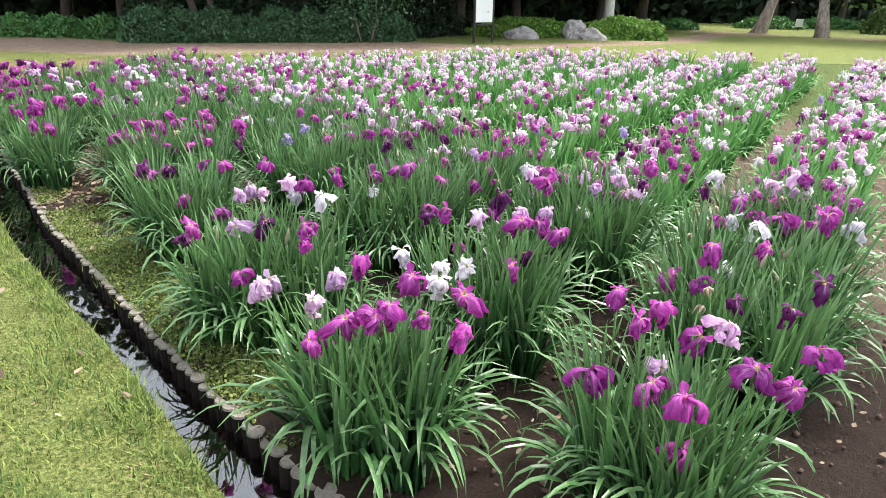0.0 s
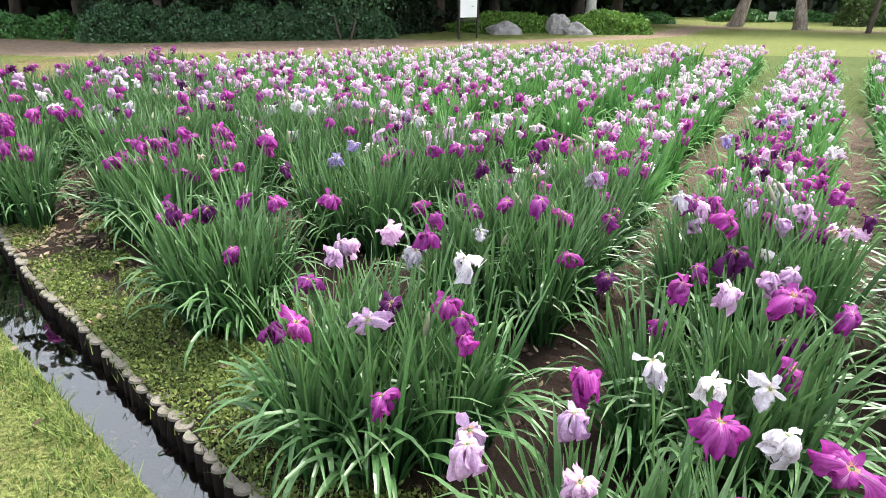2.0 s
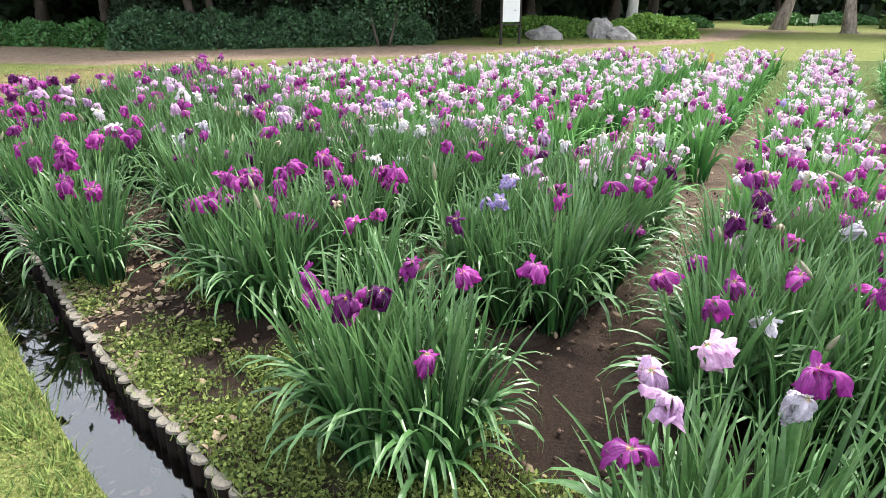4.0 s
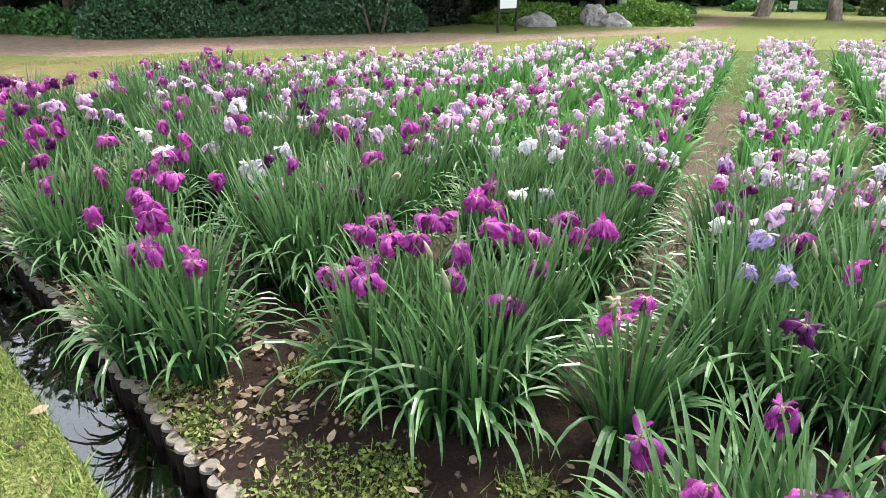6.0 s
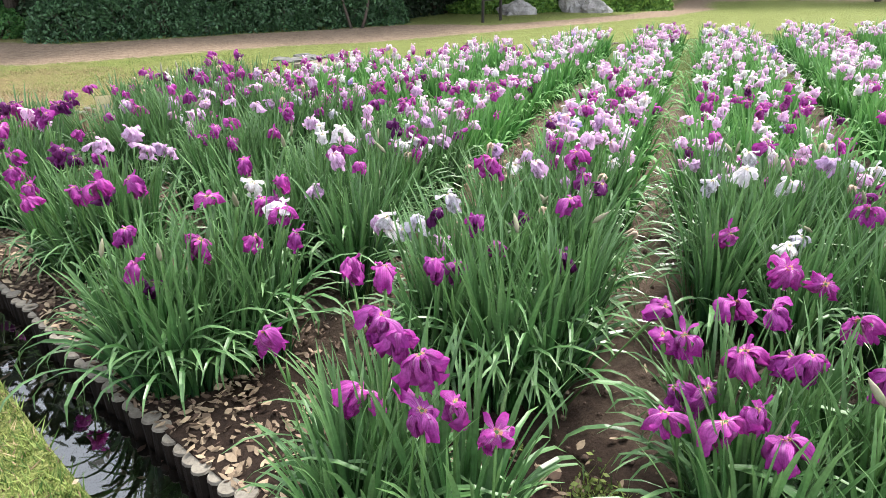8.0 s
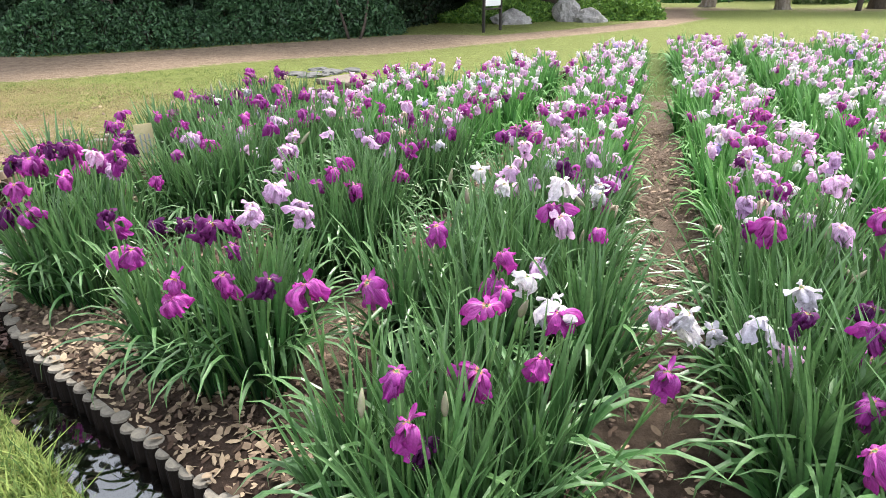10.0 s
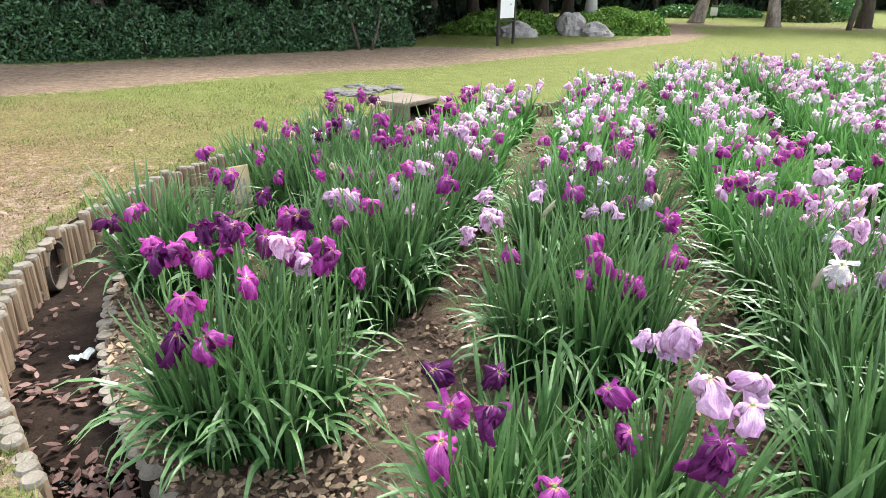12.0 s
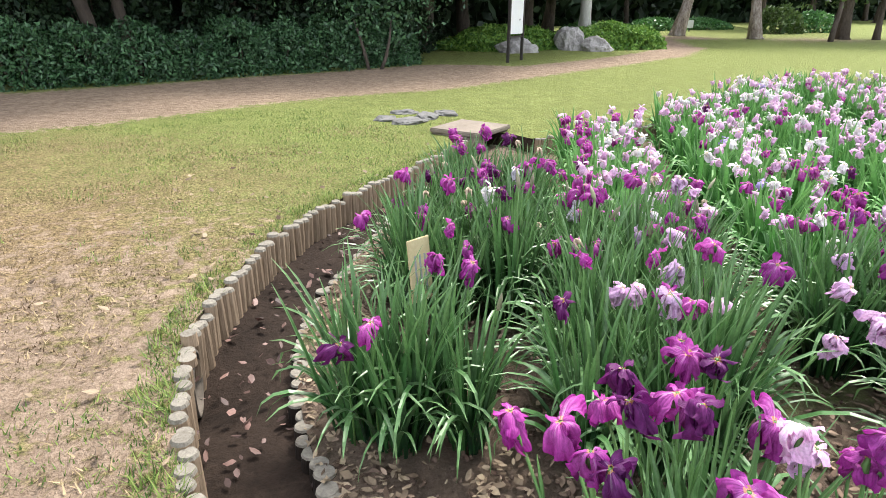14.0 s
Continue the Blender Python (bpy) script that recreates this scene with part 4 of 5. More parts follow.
# Slab over the inlet, with its culvert.
bridge = thing("stone_slab", (-3.13, 14.56, 0), "grey concrete slab over a small culvert in the lawn", "slab", turn=math.radians(38))
part("slab", box_bm((-0.4, -0.34, 0.02), (0.36, 0.38, 0.075), 0.012), CONCRETE, bridge)
part("culvert_wall", box_bm((-0.38, -0.31, -0.42), (-0.24, 0.36, 0.02), 0.01), CONCRETE, bridge)
part("culvert_wall", box_bm((0.22, -0.31, -0.42), (0.34, 0.36, 0.02), 0.01), DARK_CONCRETE, bridge)
part("culvert_back", box_bm((-0.24, 0.2, -0.42), (0.22, 0.34, 0.02), 0.01), DARK_CONCRETE, bridge)
for i, (dx, dy, sx, sy, sz, tw) in enumerate(((-0.25, 0.65, 0.24, 0.17, 0.06, 0.3), (0.1, 0.95, 0.26, 0.16, 0.07, 1.1), (0.42, 1.15, 0.2, 0.16, 0.06, 2.0), (-0.5, 0.95, 0.2, 0.16, 0.05, 0.9), (-0.1, 1.4, 0.22, 0.16, 0.06, 2.6))):
    boulder("flat_stone", (-3.45 + dx, 14.75 + dy, 0), (sx, sy, sz), 20.3 + i * 3.7, "flat grey stone sunk in the grass", tw)

# Round drain through the stake wall.
drain = thing("drain_pipe", (-6.39, 10.0, -0.17), "round concrete drain pipe through the stake wall", "pipe", turn=math.radians(-4))
outer, inner, rim = [], [], 28
for k in range(rim):
    a = 2 * math.pi * k / rim
    for rad, xx in ((0.158, -0.4), (0.158, 0.045), (0.14, 0.045), (0.14, -0.4)):
        outer.append((xx, rad * math.cos(a), rad * math.sin(a)))
faces = [(4 * k + j, 4 * ((k + 1) % rim) + j, 4 * ((k + 1) % rim) + j + 1, 4 * k + j + 1) for k in range(rim) for j in range(3)]
part("pipe_wall", mesh_of("pipe_wall", outer, faces, [DARK_CONCRETE], smooth=True), None, drain)
# Dark upright disc in the mud colour closes the pipe's inner end.
v, f = tube([(-0.4, 0, 0), (-0.38, 0, 0)], [0.15, 0.15], 20)
part("silt", mesh_of("silt", v, f, [MUD]), None, drain)


def label_stake(at, material, label, turn, tilt, w=0.13, h=0.24, foot=0.2):
    ob = thing("plant_label", at, label, "sign", "plant labels", turn=turn)
    ob.rotation_euler = (tilt, 0, turn)
    board = part("board", box_bm((-w / 2, -0.006, foot), (w / 2, 0.006, foot + h), 0.003), material, ob)
    part("stake", box_bm((-0.018, 0.006, -0.1), (0.018, 0.022, foot + h * 0.8), 0.003), STAKE, ob)
    for i in range(3):
        part("print", box_bm((-w * 0.28 + i * 0.034, -0.0085, foot + 0.05), (-w * 0.28 + i * 0.034 + 0.012, -0.0065, foot + 0.05 + h * 0.6), 0), INK, board)


label_stake((6.0, 17.1, BED_Z), TAG_ORANGE, "orange name board on a stake at the bed's far edge", 0.4, 0.0, 0.16, 0.2)
label_stake((-5.2, 10.1, BED_Z), TAG_BEIGE, "weathered beige name board on a stake among irises", 0.45, -0.12, 0.15, 0.34, 0.2)

# Scrap of paper on the mud.
bm = bmesh.new()
bmesh.ops.create_grid(bm, x_segments=8, y_segments=6, size=1)
for v in bm.verts:
    v.co = Vector((v.co.x * 0.055, v.co.y * 0.028, 0.025 * noise.noise(v.co * 2.3) + 0.02 * abs(v.co.x)))
me = bpy.data.meshes.new("paper_scrap")
bm.to_mesh(me)
bm.free()
me.materials.append(PAPER)
scrap = new("paper_scrap", me)
scrap.matrix_basis = Matrix.Translation((-5.98, 8.85, -0.205)) @ Matrix.Rotation(0.5, 4, "Z")
tagged(scrap, "crumpled pale paper scrap on the channel mud", "litter")

# ---- shrubs, hedge and wood ----
q = np.random.default_rng(31)
foot = rounded([(-9.4, 20.9), (-6.7, 21.9), (-3.4, 23.1), (-0.9, 24.4)], 1.05)
for i, (a, c) in enumerate(foot):
    mound("shrub", (a, c + 0.25, 0), (1.05, 0.95, q.uniform(0.85, 1.2)), 0.054, 5000, SHRUB, "dark glossy broadleaf shrub beside the earth path", "shrub", "shrubs along the path", seed=50 + i, aspect=0.4, turn=q.uniform(0, 6))
# Tall back shrubs take the tree leaf, whose colour includes canopy shade.
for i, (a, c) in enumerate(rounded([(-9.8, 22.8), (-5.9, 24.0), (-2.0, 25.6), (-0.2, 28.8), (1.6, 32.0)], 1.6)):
    mound("shrub", (a, c, 0), (1.6, 1.3, q.uniform(2.2, 3.0)), 0.085, 4200, SHADED_TREE_LEAF, "tall shrub under the trees, shade painted into its leaves", "shrub", "shrubs under the trees", seed=90 + i, aspect=0.5, turn=q.uniform(0, 6))
for i, a in enumerate(np.arange(-19.5, -8.6, 1.5)):
    mound("hedge", (a - 1.2, 22.3 + 0.02 * i, 0), (0.95, 0.7, 0.8), 0.06, 2600, HEDGE, "low clipped green hedge bush by the path", "hedge", "clipped hedge", seed=130 + i, aspect=0.5)
v, f = joined([tube([(-2.5, 22.6, -0.1), (-2.6, 22.55, 0.3), (-2.7, 22.6, 0.7), (-2.8, 22.8, 1.1)], [0.045, 0.04, 0.03, 0.015], 7),
               tube([(-2.25, 22.6, -0.1), (-2.1, 22.55, 0.3), (-2.0, 22.6, 0.7), (-1.9, 22.8, 1.1)], [0.045, 0.04, 0.03, 0.015], 7)])
twin = thing("small_tree", (0, 0, 0), "small tree with two thin slanting stems by the path", "tree")
part("trunk", mesh_of("trunk", v, f, [BARK], smooth=True), None, twin)
c = q.normal(size=(1300, 3)) * (0.8, 0.5, 0.4) + (-2.3, 22.9, 1.35)
v, f = cards(q, c, 0.06, 0.3, 0.5)
part("crown", mesh_of("crown", v, f, [SHRUB]), None, twin)


def tree(at, height, girth, lean, bark, leaf_mat, leaves, crown, label, seed, leaf=0.3, clear=0.3, root=1.5):
    q = np.random.default_rng(seed)
    ob = thing("tree", at, label, "tree", "trees of the wood", turn=q.uniform(0, 0.01))
    pts, rad = [], []
    for i in range(9):
        t = i / 8
        wob = Vector((noise.noise(Vector((t * 3, seed, 0))), noise.noise(Vector((t * 3, 0, seed))), 0)) * 0.25 * t
        pts.append(Vector((lean[0] * t * (1 - 0.4 * t), lean[1] * t * (1 - 0.4 * t), height * t - 0.15)) * 1.0 + wob)
        rad.append(girth * (1 - 0.8 * t) * (root if i == 0 else 1.0) + 0.02)
    pieces = [tube(pts, rad, 12)]
    if root > 1.1:
        for k in range(5):
            a = k * 1.26 + q.uniform(0, 0.5)
            d = Vector((math.cos(a), math.sin(a), 0))
            pieces.append(tube([Vector((0, 0, 0.35)) + d * girth * 0.5, d * girth * 1.15 + Vector((0, 0, 0.1)), d * girth * 2.0 - Vector((0, 0, 0.06))], [girth * 0.35, girth * 0.28, girth * 0.1], 6))
    tips = []
    for k in range(9):
        t = clear + (0.95 - clear) * k / 8
        p = pts[min(int(t * 8), 7)].lerp(pts[min(int(t * 8) + 1, 8)], t * 8 % 1)
        a = q.uniform(0, 6.28)
        ln = crown * (1.1 - 0.6 * t) * q.uniform(0.7, 1.0)
        e = p + Vector((math.cos(a) * ln, math.sin(a) * ln, ln * 0.35))
        pieces.append(tube([p, p.lerp(e, 0.5) + Vector((0, 0, 0.15)), e], [girth * 0.3 * (1 - 0.5 * t), girth * 0.18, 0.02], 6))
        tips += [e, p.lerp(e, 0.55), p.lerp(e, 0.8)]
    v, f = joined(pieces)
    part("trunk", mesh_of("trunk", v, f, [bark], smooth=True), None, ob)
    k = q.integers(len(tips), size=leaves)
    c = np.array([tuple(tips[i]) for i in k]) + q.normal(size=(leaves, 3)) * (crown * 0.33, crown * 0.33, crown * 0.22)
    c[:, 2] = np.maximum(c[:, 2], height * clear * 0.8)
    v, f = cards(q, c, leaf, 0.2, 0.5)
    part("crown", mesh_of("crown", v, f, [leaf_mat]), None, ob)
    return ob


tree((17.0, 36.2, 0), 12, 0.27, (3.2, 0.0), PINE_BARK, SHADED_TREE_LEAF, 1800, 3.6, "leaning pine with scaly grey-brown bark on the lawn", 1, 0.28, 0.45)
tree((18.5, 32.4, 0), 12, 0.23, (-1.6, 0.3), PINE_BARK, SHADED_TREE_LEAF, 1800, 3.4, "slanting pine with plated grey bark on the lawn", 2, 0.28, 0.45)
tree((7.5, 29.6, 0), 10, 0.22, (0.1, 0.3), PALE_BARK, SHADED_TREE_LEAF, 1600, 3.0, "straight pale-barked tree behind the junipers", 3, 0.28, 0.35)
tree((20.0, 29.6, 0), 6, 0.1, (0.8, 0.0), BARK, LIGHT_LEAF, 1500, 2.2, "thin forked young tree on the lawn", 4, 0.13, 0.3, 1.1)
tree((22.5, 31.2, 0), 11, 0.25, (0.4, 0.0), BARK, SHADED_TREE_LEAF, 1800, 3.5, "stout dark-trunked tree at the lawn's edge", 5, 0.28, 0.3)
tree((23.8, 30.4, 0), 7, 0.12, (0.5, 0.4), BARK, SHADED_TREE_LEAF, 1400, 2.4, "thin dark-trunked tree at the lawn's edge", 6, 0.2, 0.35)
tree((-7.9, 21.9, 0), 8.5, 0.12, (-2.2, 0.3), TRUNK_BARK, SHADED_TREE_LEAF, 2200, 3.2, "slanting dark tree above the shrubs", 7, 0.28, 0.3)
tree((-7.4, 22.0, 0), 9, 0.1, (-1.5, 0.5), TRUNK_BARK, SHADED_TREE_LEAF, 2200, 3.2, "slanting dark tree above the shrubs", 8, 0.28, 0.3)
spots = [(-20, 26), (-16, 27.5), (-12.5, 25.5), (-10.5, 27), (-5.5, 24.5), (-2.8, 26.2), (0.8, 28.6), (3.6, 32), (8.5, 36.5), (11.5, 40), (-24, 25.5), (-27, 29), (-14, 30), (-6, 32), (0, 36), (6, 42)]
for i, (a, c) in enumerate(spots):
    tree((a, c, 0), q.uniform(10.0, 12.0), q.uniform(0.18, 0.3), (q.uniform(-1, 1), q.uniform(-1, 1)), BARK, SHADED_TREE_LEAF, 4000, 4.2, "dark evergreen tree of the wood behind the path", 200 + i, 0.33, 0.23, 1.3)
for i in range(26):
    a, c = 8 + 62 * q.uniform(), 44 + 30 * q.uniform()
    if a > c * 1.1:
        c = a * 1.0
    tree((a, c, 0), q.uniform(11, 15), q.uniform(0.18, 0.3), (q.uniform(-1, 1), q.uniform(-1, 1)), BARK, SHADED_TREE_LEAF, 1500, 3.8, "dark tree of the far wood", 300 + i, 0.42, 0.2, 1.2)
# Far thicket that closes the wood.
k = 46000
a = q.uniform(-45, 95, k)
depth = np.where(a < 6, 31 + 0.12 * (a + 45), 46 + (a - 6) * 0.3) + q.uniform(0, 5, k)
c = np.stack([a, depth, q.uniform(0, 1, k) ** 1.5 * 9], 1)
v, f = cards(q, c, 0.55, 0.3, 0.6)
thicket = new("thicket", mesh_of("thicket", v, f, [SHADED_TREE_LEAF]))
tagged(thicket, "dark leafy undergrowth of the wood", "undergrowth", kind="stuff")
for i, (a, c, w, h) in enumerate(((13.0, 38.5, 1.5, 0.6), (20.0, 42.0, 2.2, 0.7), (24.5, 43.0, 2.0, 0.7), (24.5, 37.0, 1.6, 1.6), (28.0, 38.0, 2.0, 1.2))):
    mound("shrub", (a, c, 0), (w, 1.1, h), 0.12, 1800, HEDGE if i != 3 else LIGHT_LEAF, "low green shrub before the far wood", "shrub", "far shrubs", seed=400 + i)
mini = thing("small_sign", (20.9, 40.0, 0), "small white sign on a short post in the far grass", "sign", turn=-0.5)
part("plate", box_bm((-0.2, -0.015, 0.2), (0.2, 0.015, 0.65), 0.004), PANEL, mini)
part("post", box_bm((-0.03, 0.015, -0.1), (0.03, 0.06, 0.6), 0.004), POST, mini)

# ---- small growth and litter ----
def scatter(k, where, seed):
    """k random points of the plan for which where(x, y) holds, from its box."""
    q = np.random.default_rng(seed)
    (x0, x1, y0, y1), test = where
    out = np.empty((0, 2))
    while len(out) < k:
        p = np.stack([q.uniform(x0, x1, 4 * k), q.uniform(y0, y1, 4 * k)], 1)
        out = np.vstack([out, p[test(p[:, 0], p[:, 1])]])
    return out[:k]


def blades_mesh(name, pts, z, height, width, material, seed, lean=0.5):
    q = np.random.default_rng(seed)
    k = len(pts)
    a = q.uniform(0, 6.28, k)
    d = np.stack([np.cos(a), np.sin(a)], 1)
    h = height * q.uniform(0.5, 1.3, k)
    w = width * q.uniform(0.7, 1.3, k)
    t = pts + d * (h * q.uniform(0, lean * 2, k))[:, None]
    side = np.stack([-d[:, 1], d[:, 0]], 1) * w[:, None] * 0.5
    z = np.broadcast_to(z, (k,))
    v = np.stack([np.c_[pts - side, z - 0.01], np.c_[pts + side, z - 0.01], np.c_[t, z + h]], 1).reshape(-1, 3)
    f = np.arange(3 * k).reshape(-1, 3)
    return mesh_of(name, v, f, [material])


near_bank = lambda x, y: ~inside(x, y, HOLE) & (distance_to(x, y, bank) < 0.95)
p1 = scatter(42000, ((-7.2, 2.2, -1.8, 8.0), near_bank), 5)
edge_strip = lambda x, y: ~inside(x, y, HOLE) & (distance_to(x, y, bank) < 0.16)
p2 = scatter(11000, ((-6.8, 2.2, -1.8, 13.9), edge_strip), 6)
def patchy(x, y):
    ok = ~inside(x, y, HOLE) & ~inside(x, y, DIRT)
    turf = np.array([lumps(a, c, 0.9, 9.0) + 0.6 * lumps(a, c, 3.1, 4.0) for a, c in zip(x, y)])
    bare = 0.75 - 0.4 * np.hypot((x + 7.35) / 1.2, (y - 9.8) / 2.5)
    thin = (np.abs(np.sin(x * 913.7 + y * 517.3)) > (y - 6) / 13.0)
    return ok & (turf > bare - 0.25) & thin
p3 = scatter(42000, ((-11.0, -3.0, 6.0, 17.0), patchy), 8)
p1 = p1[patchy(p1[:, 0], p1[:, 1]) | (p1[:, 1] < 5.0)]
p4 = scatter(320, ((-7.2, 2.2, -1.8, 14.0), lambda x, y: ~inside(x, y, HOLE) & (distance_to(x, y, bank) < 1.6)), 18)
lawn_leaf = np.random.default_rng(19)
v, f = dead_leaves(lawn_leaf, np.c_[p4, lawn_leaf.uniform(0.02, 0.035, len(p4))], 0.024)
tagged(new("lawn_leaves", mesh_of("lawn_leaves", v, f, [LITTER])), "few dry beige leaves fallen on the lawn", "leaves", kind="stuff")
turf_at = np.vstack([p1, p2, p3])
tuft = np.array([lumps(a, c, 4.0, 2.0) + 0.5 * lumps(a, c, 1.3, 8.0) for a, c in turf_at])
tall = np.where(np.arange(len(turf_at)) < len(p1), 0.027, np.where(np.arange(len(turf_at)) < len(p1) + len(p2), 0.034, 0.024)) * np.clip(1.0 + 1.3 * tuft, 0.5, 2.0)
def strewn(x, y):
    ok = ~inside(x, y, HOLE) & ~inside(x, y, DIRT) & ((y > 6) | (distance_to(x, y, bank) < 1.1))
    drift = np.array([lumps(a, c, 1.1, 11.0) + 0.6 * lumps(a, c, 4.5, 6.0) for a, c in zip(x, y)])
    return ok & (drift + 0.55 - 0.3 * np.hypot((x + 7.6) / 2.2, (y - 9.5) / 4.5) > np.abs(np.sin(x * 713.1 + y * 391.7)) - 0.3)
p5 = scatter(34000, ((-11.5, 2.2, -1.8, 15.5), strewn), 61)
thatch = new("dry_thatch", blades_mesh("dry_thatch", p5, 0.008, 0.011, 0.008, THATCH, 62, 2.6))
tagged(thatch, "flattened dry straw and dead grass on the lawn", "straw", kind="stuff")
grass = new("grass", blades_mesh("grass", turf_at, 0.0, tall, 0.008, GRASS, 9, 1.1))
tagged(grass, "short sunlit yellow-green grass blades of the lawn", "grass", kind="stuff")

mossy = lambda x, y: inside(x, y, BED) & (distance_to(x, y, log_line) < 0.95) & (np.abs((x * -0.86 + y * 0.51) - 2.4) < 2.4)
p = scatter(80000, ((-5, 1.5, -0.5, 6.5), mossy), 10)
q = np.random.default_rng(12)
thick = np.array([lumps(a, c, 1.7, 6.0) + 0.8 * lumps(a, c, 5.0, 7.0) for a, c in p])
thick = thick + 0.85 - 1.0 * distance_to(p[:, 0], p[:, 1], log_line) - 0.42 * np.abs(p @ ROW_SIDE - 2.1)
p = p[thick > q.uniform(-0.25, 0.5, len(p))]
v, f = cards(q, np.c_[p, BED_Z + q.uniform(0.01, 0.055, len(p))], 0.0115, 0.1, 0.6, 0.5)
pb = p[::3] + q.normal(0, 0.03, (len(p[::3]), 2))
sprigs = new("weed_grass", blades_mesh("weed_grass", pb, BED_Z + 0.02, 0.045, 0.005, GRASS, 44, 0.8))
tagged(sprigs, "thin grass blades among weeds at the bed's edge", "grass", kind="stuff")
weeds = new("ground_weeds", mesh_of("ground_weeds", v, f, [WEED]))
tagged(weeds, "low green weeds covering the bed's edge", "weeds", kind="stuff")

by_logs = lambda x, y: inside(x, y, BED) & (distance_to(x, y, log_line) < 0.8) & (((x * -0.86 + y * 0.51) > 2.6))
p = scatter(13000, ((-6.2, -1.0, 2.2, 12.0), by_logs), 13)
dense = 1.25 - distance_to(p[:, 0], p[:, 1], log_line) / 0.65 + np.array([0.9 * lumps(a, c, 2.1, 3.0) + 0.5 * lumps(a, c, 6.0, 1.0) for a, c in p])
dense = dense - np.clip(4.6 - p @ ROW_SIDE, 0, 2) * 0.5
p = p[dense > q.uniform(0.2, 1.1, len(p))]
in_paths = lambda x, y: inside(x, y, BED)
p = np.vstack([p, scatter(2600, ((-6.2, 5.0, 0.5, 13.0), in_paths), 14)])
v, f = dead_leaves(q, np.c_[p, BED_Z + q.uniform(0.015, 0.045, len(p))], 0.021)
litter = new("fallen_leaves", mesh_of("fallen_leaves", v, f, [LITTER]))
tagged(litter, "scattered dry beige fallen leaves on the bed", "leaves", kind="stuff")
trodden = lambda x, y: inside(x, y, BED) & ((x * -0.86 + y * 0.51) > 5.2) & (x * 0.51 + y * 0.86 < 9.5)
p = scatter(19000, ((-6.2, 0.0, 4.0, 12.5), trodden), 47)
p = p[np.array([lumps(a, c, 1.9, 3.3) + 0.6 * lumps(a, c, 7.0, 1.4) for a, c in p]) > q.uniform(-0.7, 0.2, len(p))]
v, f = dead_leaves(q, np.c_[p, BED_Z + q.uniform(0.012, 0.035, len(p))], 0.017)
brown = new("brown_leaves", mesh_of("brown_leaves", v, f, [BROWN_LITTER]))
tagged(brown, "rotting brown leaves on the paths between iris rows", "leaves", kind="stuff")
wet = lambda x, y: inside(x, y, CHANNEL)
drift = scatter(1300, ((-6.5, -4.5, 7.0, 9.4), wet), 48)
drift = drift[np.array([lumps(a, c, 2.6, 1.3) for a, c in drift]) + (8.6 - drift[:, 1]) * 0.5 > q.uniform(-0.2, 0.5, len(drift))]
p = np.vstack([scatter(650, ((-6.5, 2.0, -1.5, 13.0), wet), 15), drift])
zz = MUD_Z + 0.03 + np.clip((p[:, 1] - 6.8) / 1.6, 0, 1) * 0.125
v, f = dead_leaves(q, np.c_[p, zz], 0.024)
wet_litter = new("wet_leaves", mesh_of("wet_leaves", v, f, [DARK_LITTER]))
tagged(wet_litter, "dark wet fallen leaves in the channel", "leaves", kind="stuff")

# Crumbs of earth on the bed.
p = scatter(5000, ((-6.2, 6.0, -0.6, 13.0), lambda x, y: inside(x, y, BED) & (x * 0.51 + y * 0.86 < 6.5)), 16)
k = len(p)
g = 0.011 * q.uniform(0.4, 1.5, k) ** 1.5
c = np.c_[p, BED_Z + q.uniform(0.0, 0.022, k)]
six = np.array([(1, 0, 0), (0, 1, 0), (-1, 0, 0), (0, -1, 0), (0, 0, 1), (0, 0, -1)], float)
v = (c[:, None, :] + six[None] * g[:, None, None] * q.uniform(0.6, 1.4, (k, 6, 1))).reshape(-1, 3)
octa = np.array([(0, 1, 4), (1, 2, 4), (2, 3, 4), (3, 0, 4), (1, 0, 5), (2, 1, 5), (3, 2, 5), (0, 3, 5)])
f = (np.arange(k)[:, None, None] * 6 + octa[None]).reshape(-1, 3)
CRUMB = rough_stuff("earth_crumb", [(0.3, (0.05, 0.034, 0.026)), (0.7, (0.19, 0.13, 0.1))], 3, 60, 0.4, 0.95)
crumb = new("earth_crumbs", mesh_of("earth_crumbs", v, f, [CRUMB], smooth=True))
tagged(crumb, "loose dark crumbs of earth on the bed", "soil", kind="stuff")

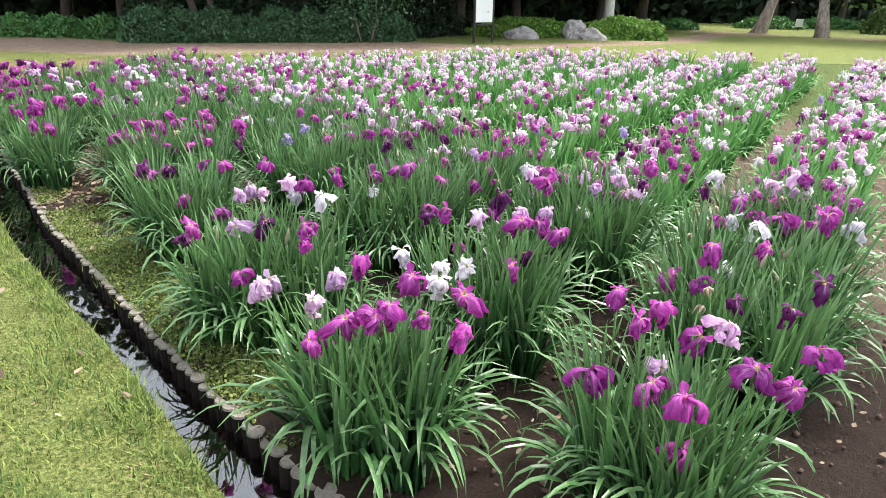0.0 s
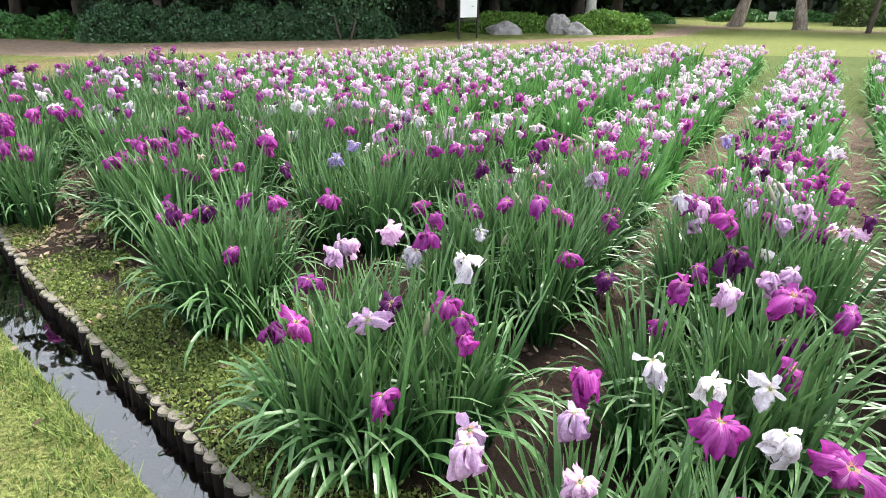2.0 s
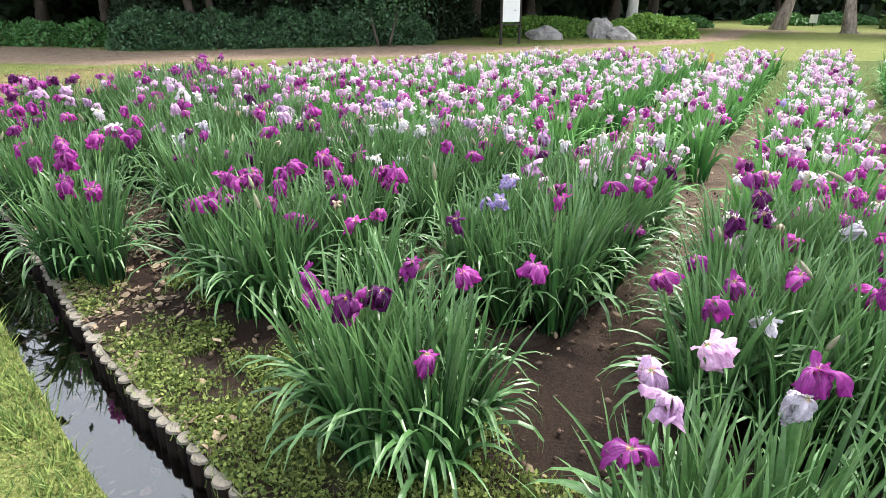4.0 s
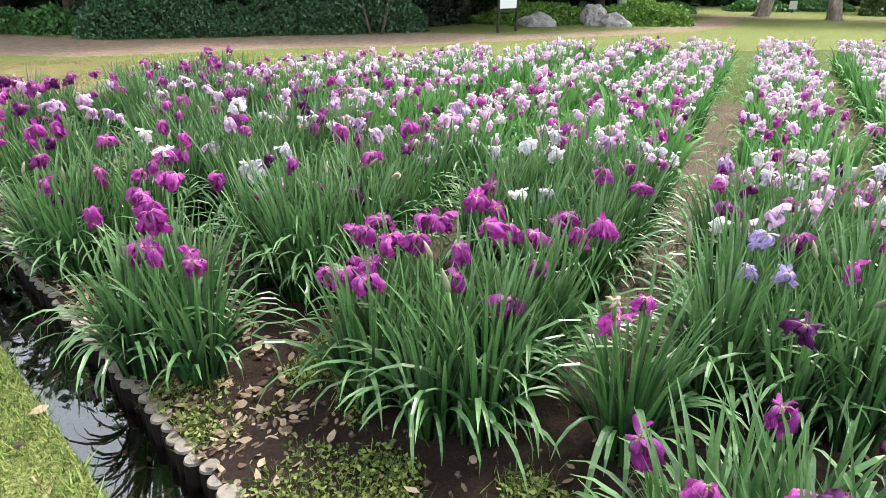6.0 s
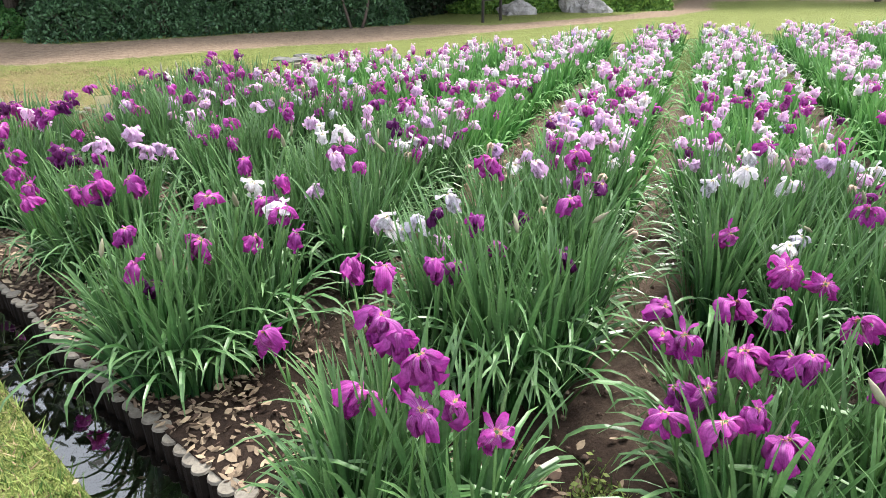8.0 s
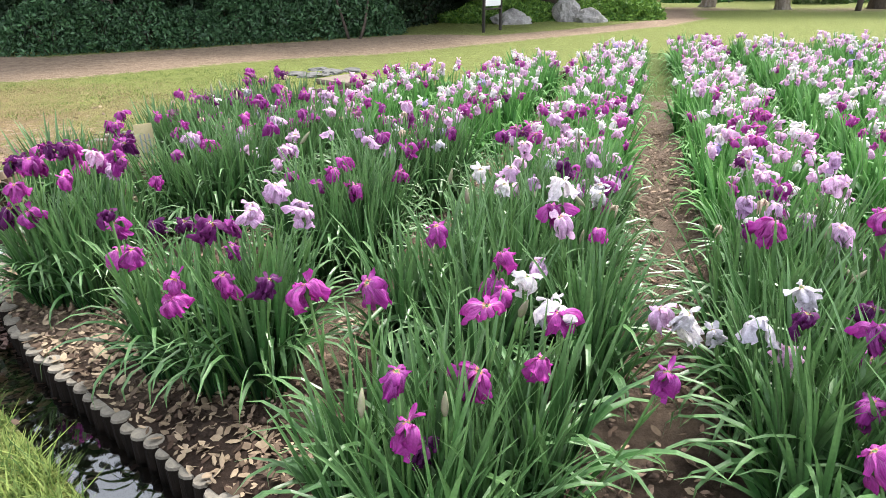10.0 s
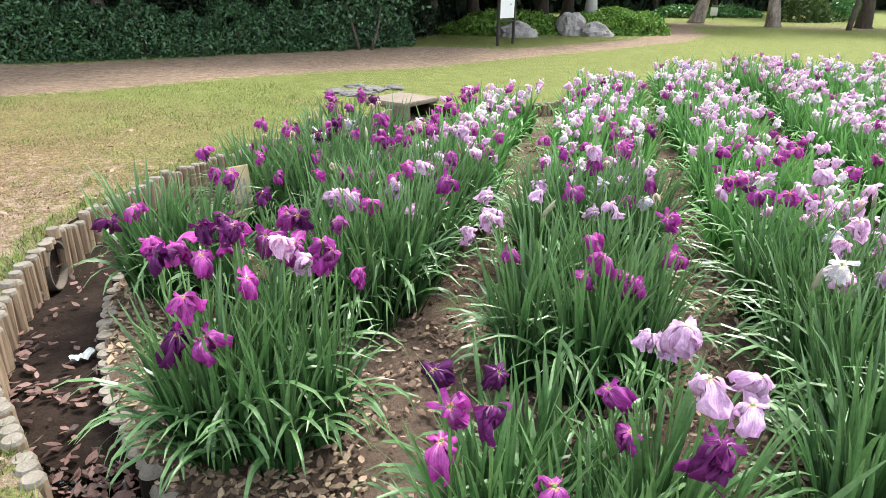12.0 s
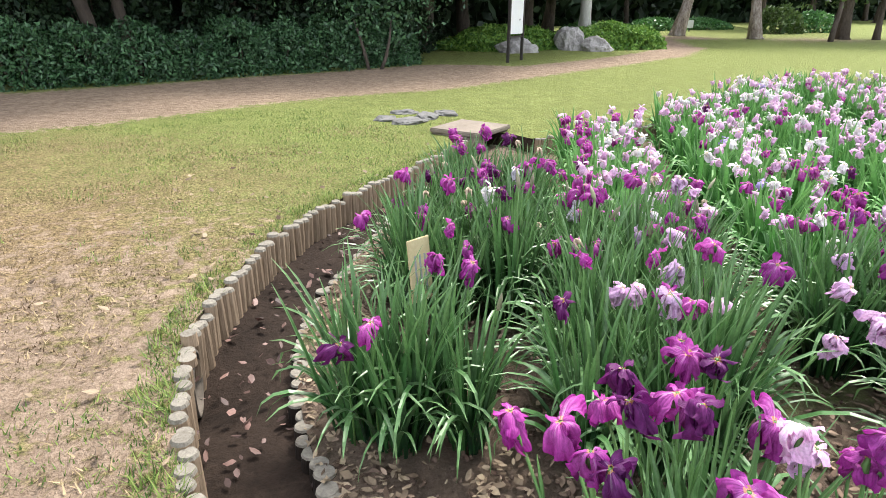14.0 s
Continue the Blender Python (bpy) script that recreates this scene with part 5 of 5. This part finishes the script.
# ---- log edging and stake wall ----
LOGS = []
for i in range(5):
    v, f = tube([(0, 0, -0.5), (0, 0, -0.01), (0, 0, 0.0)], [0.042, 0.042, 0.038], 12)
    LOGS.append(mesh_of("log", v, f, [SHADED_LOG_SIDE, LOG_TOP], [0] * 12 + [1] * 12 + [0, 1], smooth=False))
edging = thing("log_edging", (0, 0, 0), "row of round weathered log ends edging the bed", "edging", kind="structure")
q = np.random.default_rng(17)
path_pts = rounded(LOG_LINE, 0.082)
path_pts = path_pts[(path_pts[:, 1] > -0.9) & (path_pts[:, 1] < 12.4)]
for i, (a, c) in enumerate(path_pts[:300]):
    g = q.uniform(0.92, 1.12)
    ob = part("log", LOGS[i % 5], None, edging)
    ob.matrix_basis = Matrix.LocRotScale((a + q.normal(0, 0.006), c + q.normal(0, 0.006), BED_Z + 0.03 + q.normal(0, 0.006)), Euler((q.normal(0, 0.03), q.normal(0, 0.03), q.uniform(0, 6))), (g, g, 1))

STAKES = []
for i in range(4):
    v, f = tube([(0, 0, -0.62), (0, 0, -0.015), (0, 0, 0.0)], [0.042, 0.04, 0.033], 10)
    STAKES.append(mesh_of("stake", v, f, [STAKE, LOG_TOP], [0] * 10 + [1] * 10 + [0, 1], smooth=False))
wall = thing("stake_wall", (0, 0, 0), "wall of upright weathered wooden stakes holding the lawn", "retaining wall", kind="structure")
line_a = rounded(BANK, 0.078)
line_a = line_a[line_a[:, 1] > 7.7]
line_b = rounded([(-2.6, 13.9), (-1.5, 14.0), (0.5, 14.75), (1.7, 16.05), (3.0, 16.85)], 0.085)
for i, (a, c) in enumerate(np.vstack([line_a, line_b])):
    over = 0.155 ** 2 - (c - 10.0) ** 2 if a < -6 else -1.0
    deep = (0.185 - math.sqrt(over)) / 0.62 if over > 0 else 1.0
    g = q.uniform(0.9, 1.08)
    ob = part("stake", STAKES[i % 4], None, wall)
    ob.matrix_basis = Matrix.LocRotScale((a + 0.02 + q.normal(0, 0.005), c - 0.01 + q.normal(0, 0.005), 0.015 + q.normal(0, 0.014)), Euler((q.normal(0, 0.02), q.normal(0, 0.02), q.uniform(0, 6))), (g, g, max(deep, 0.04)))
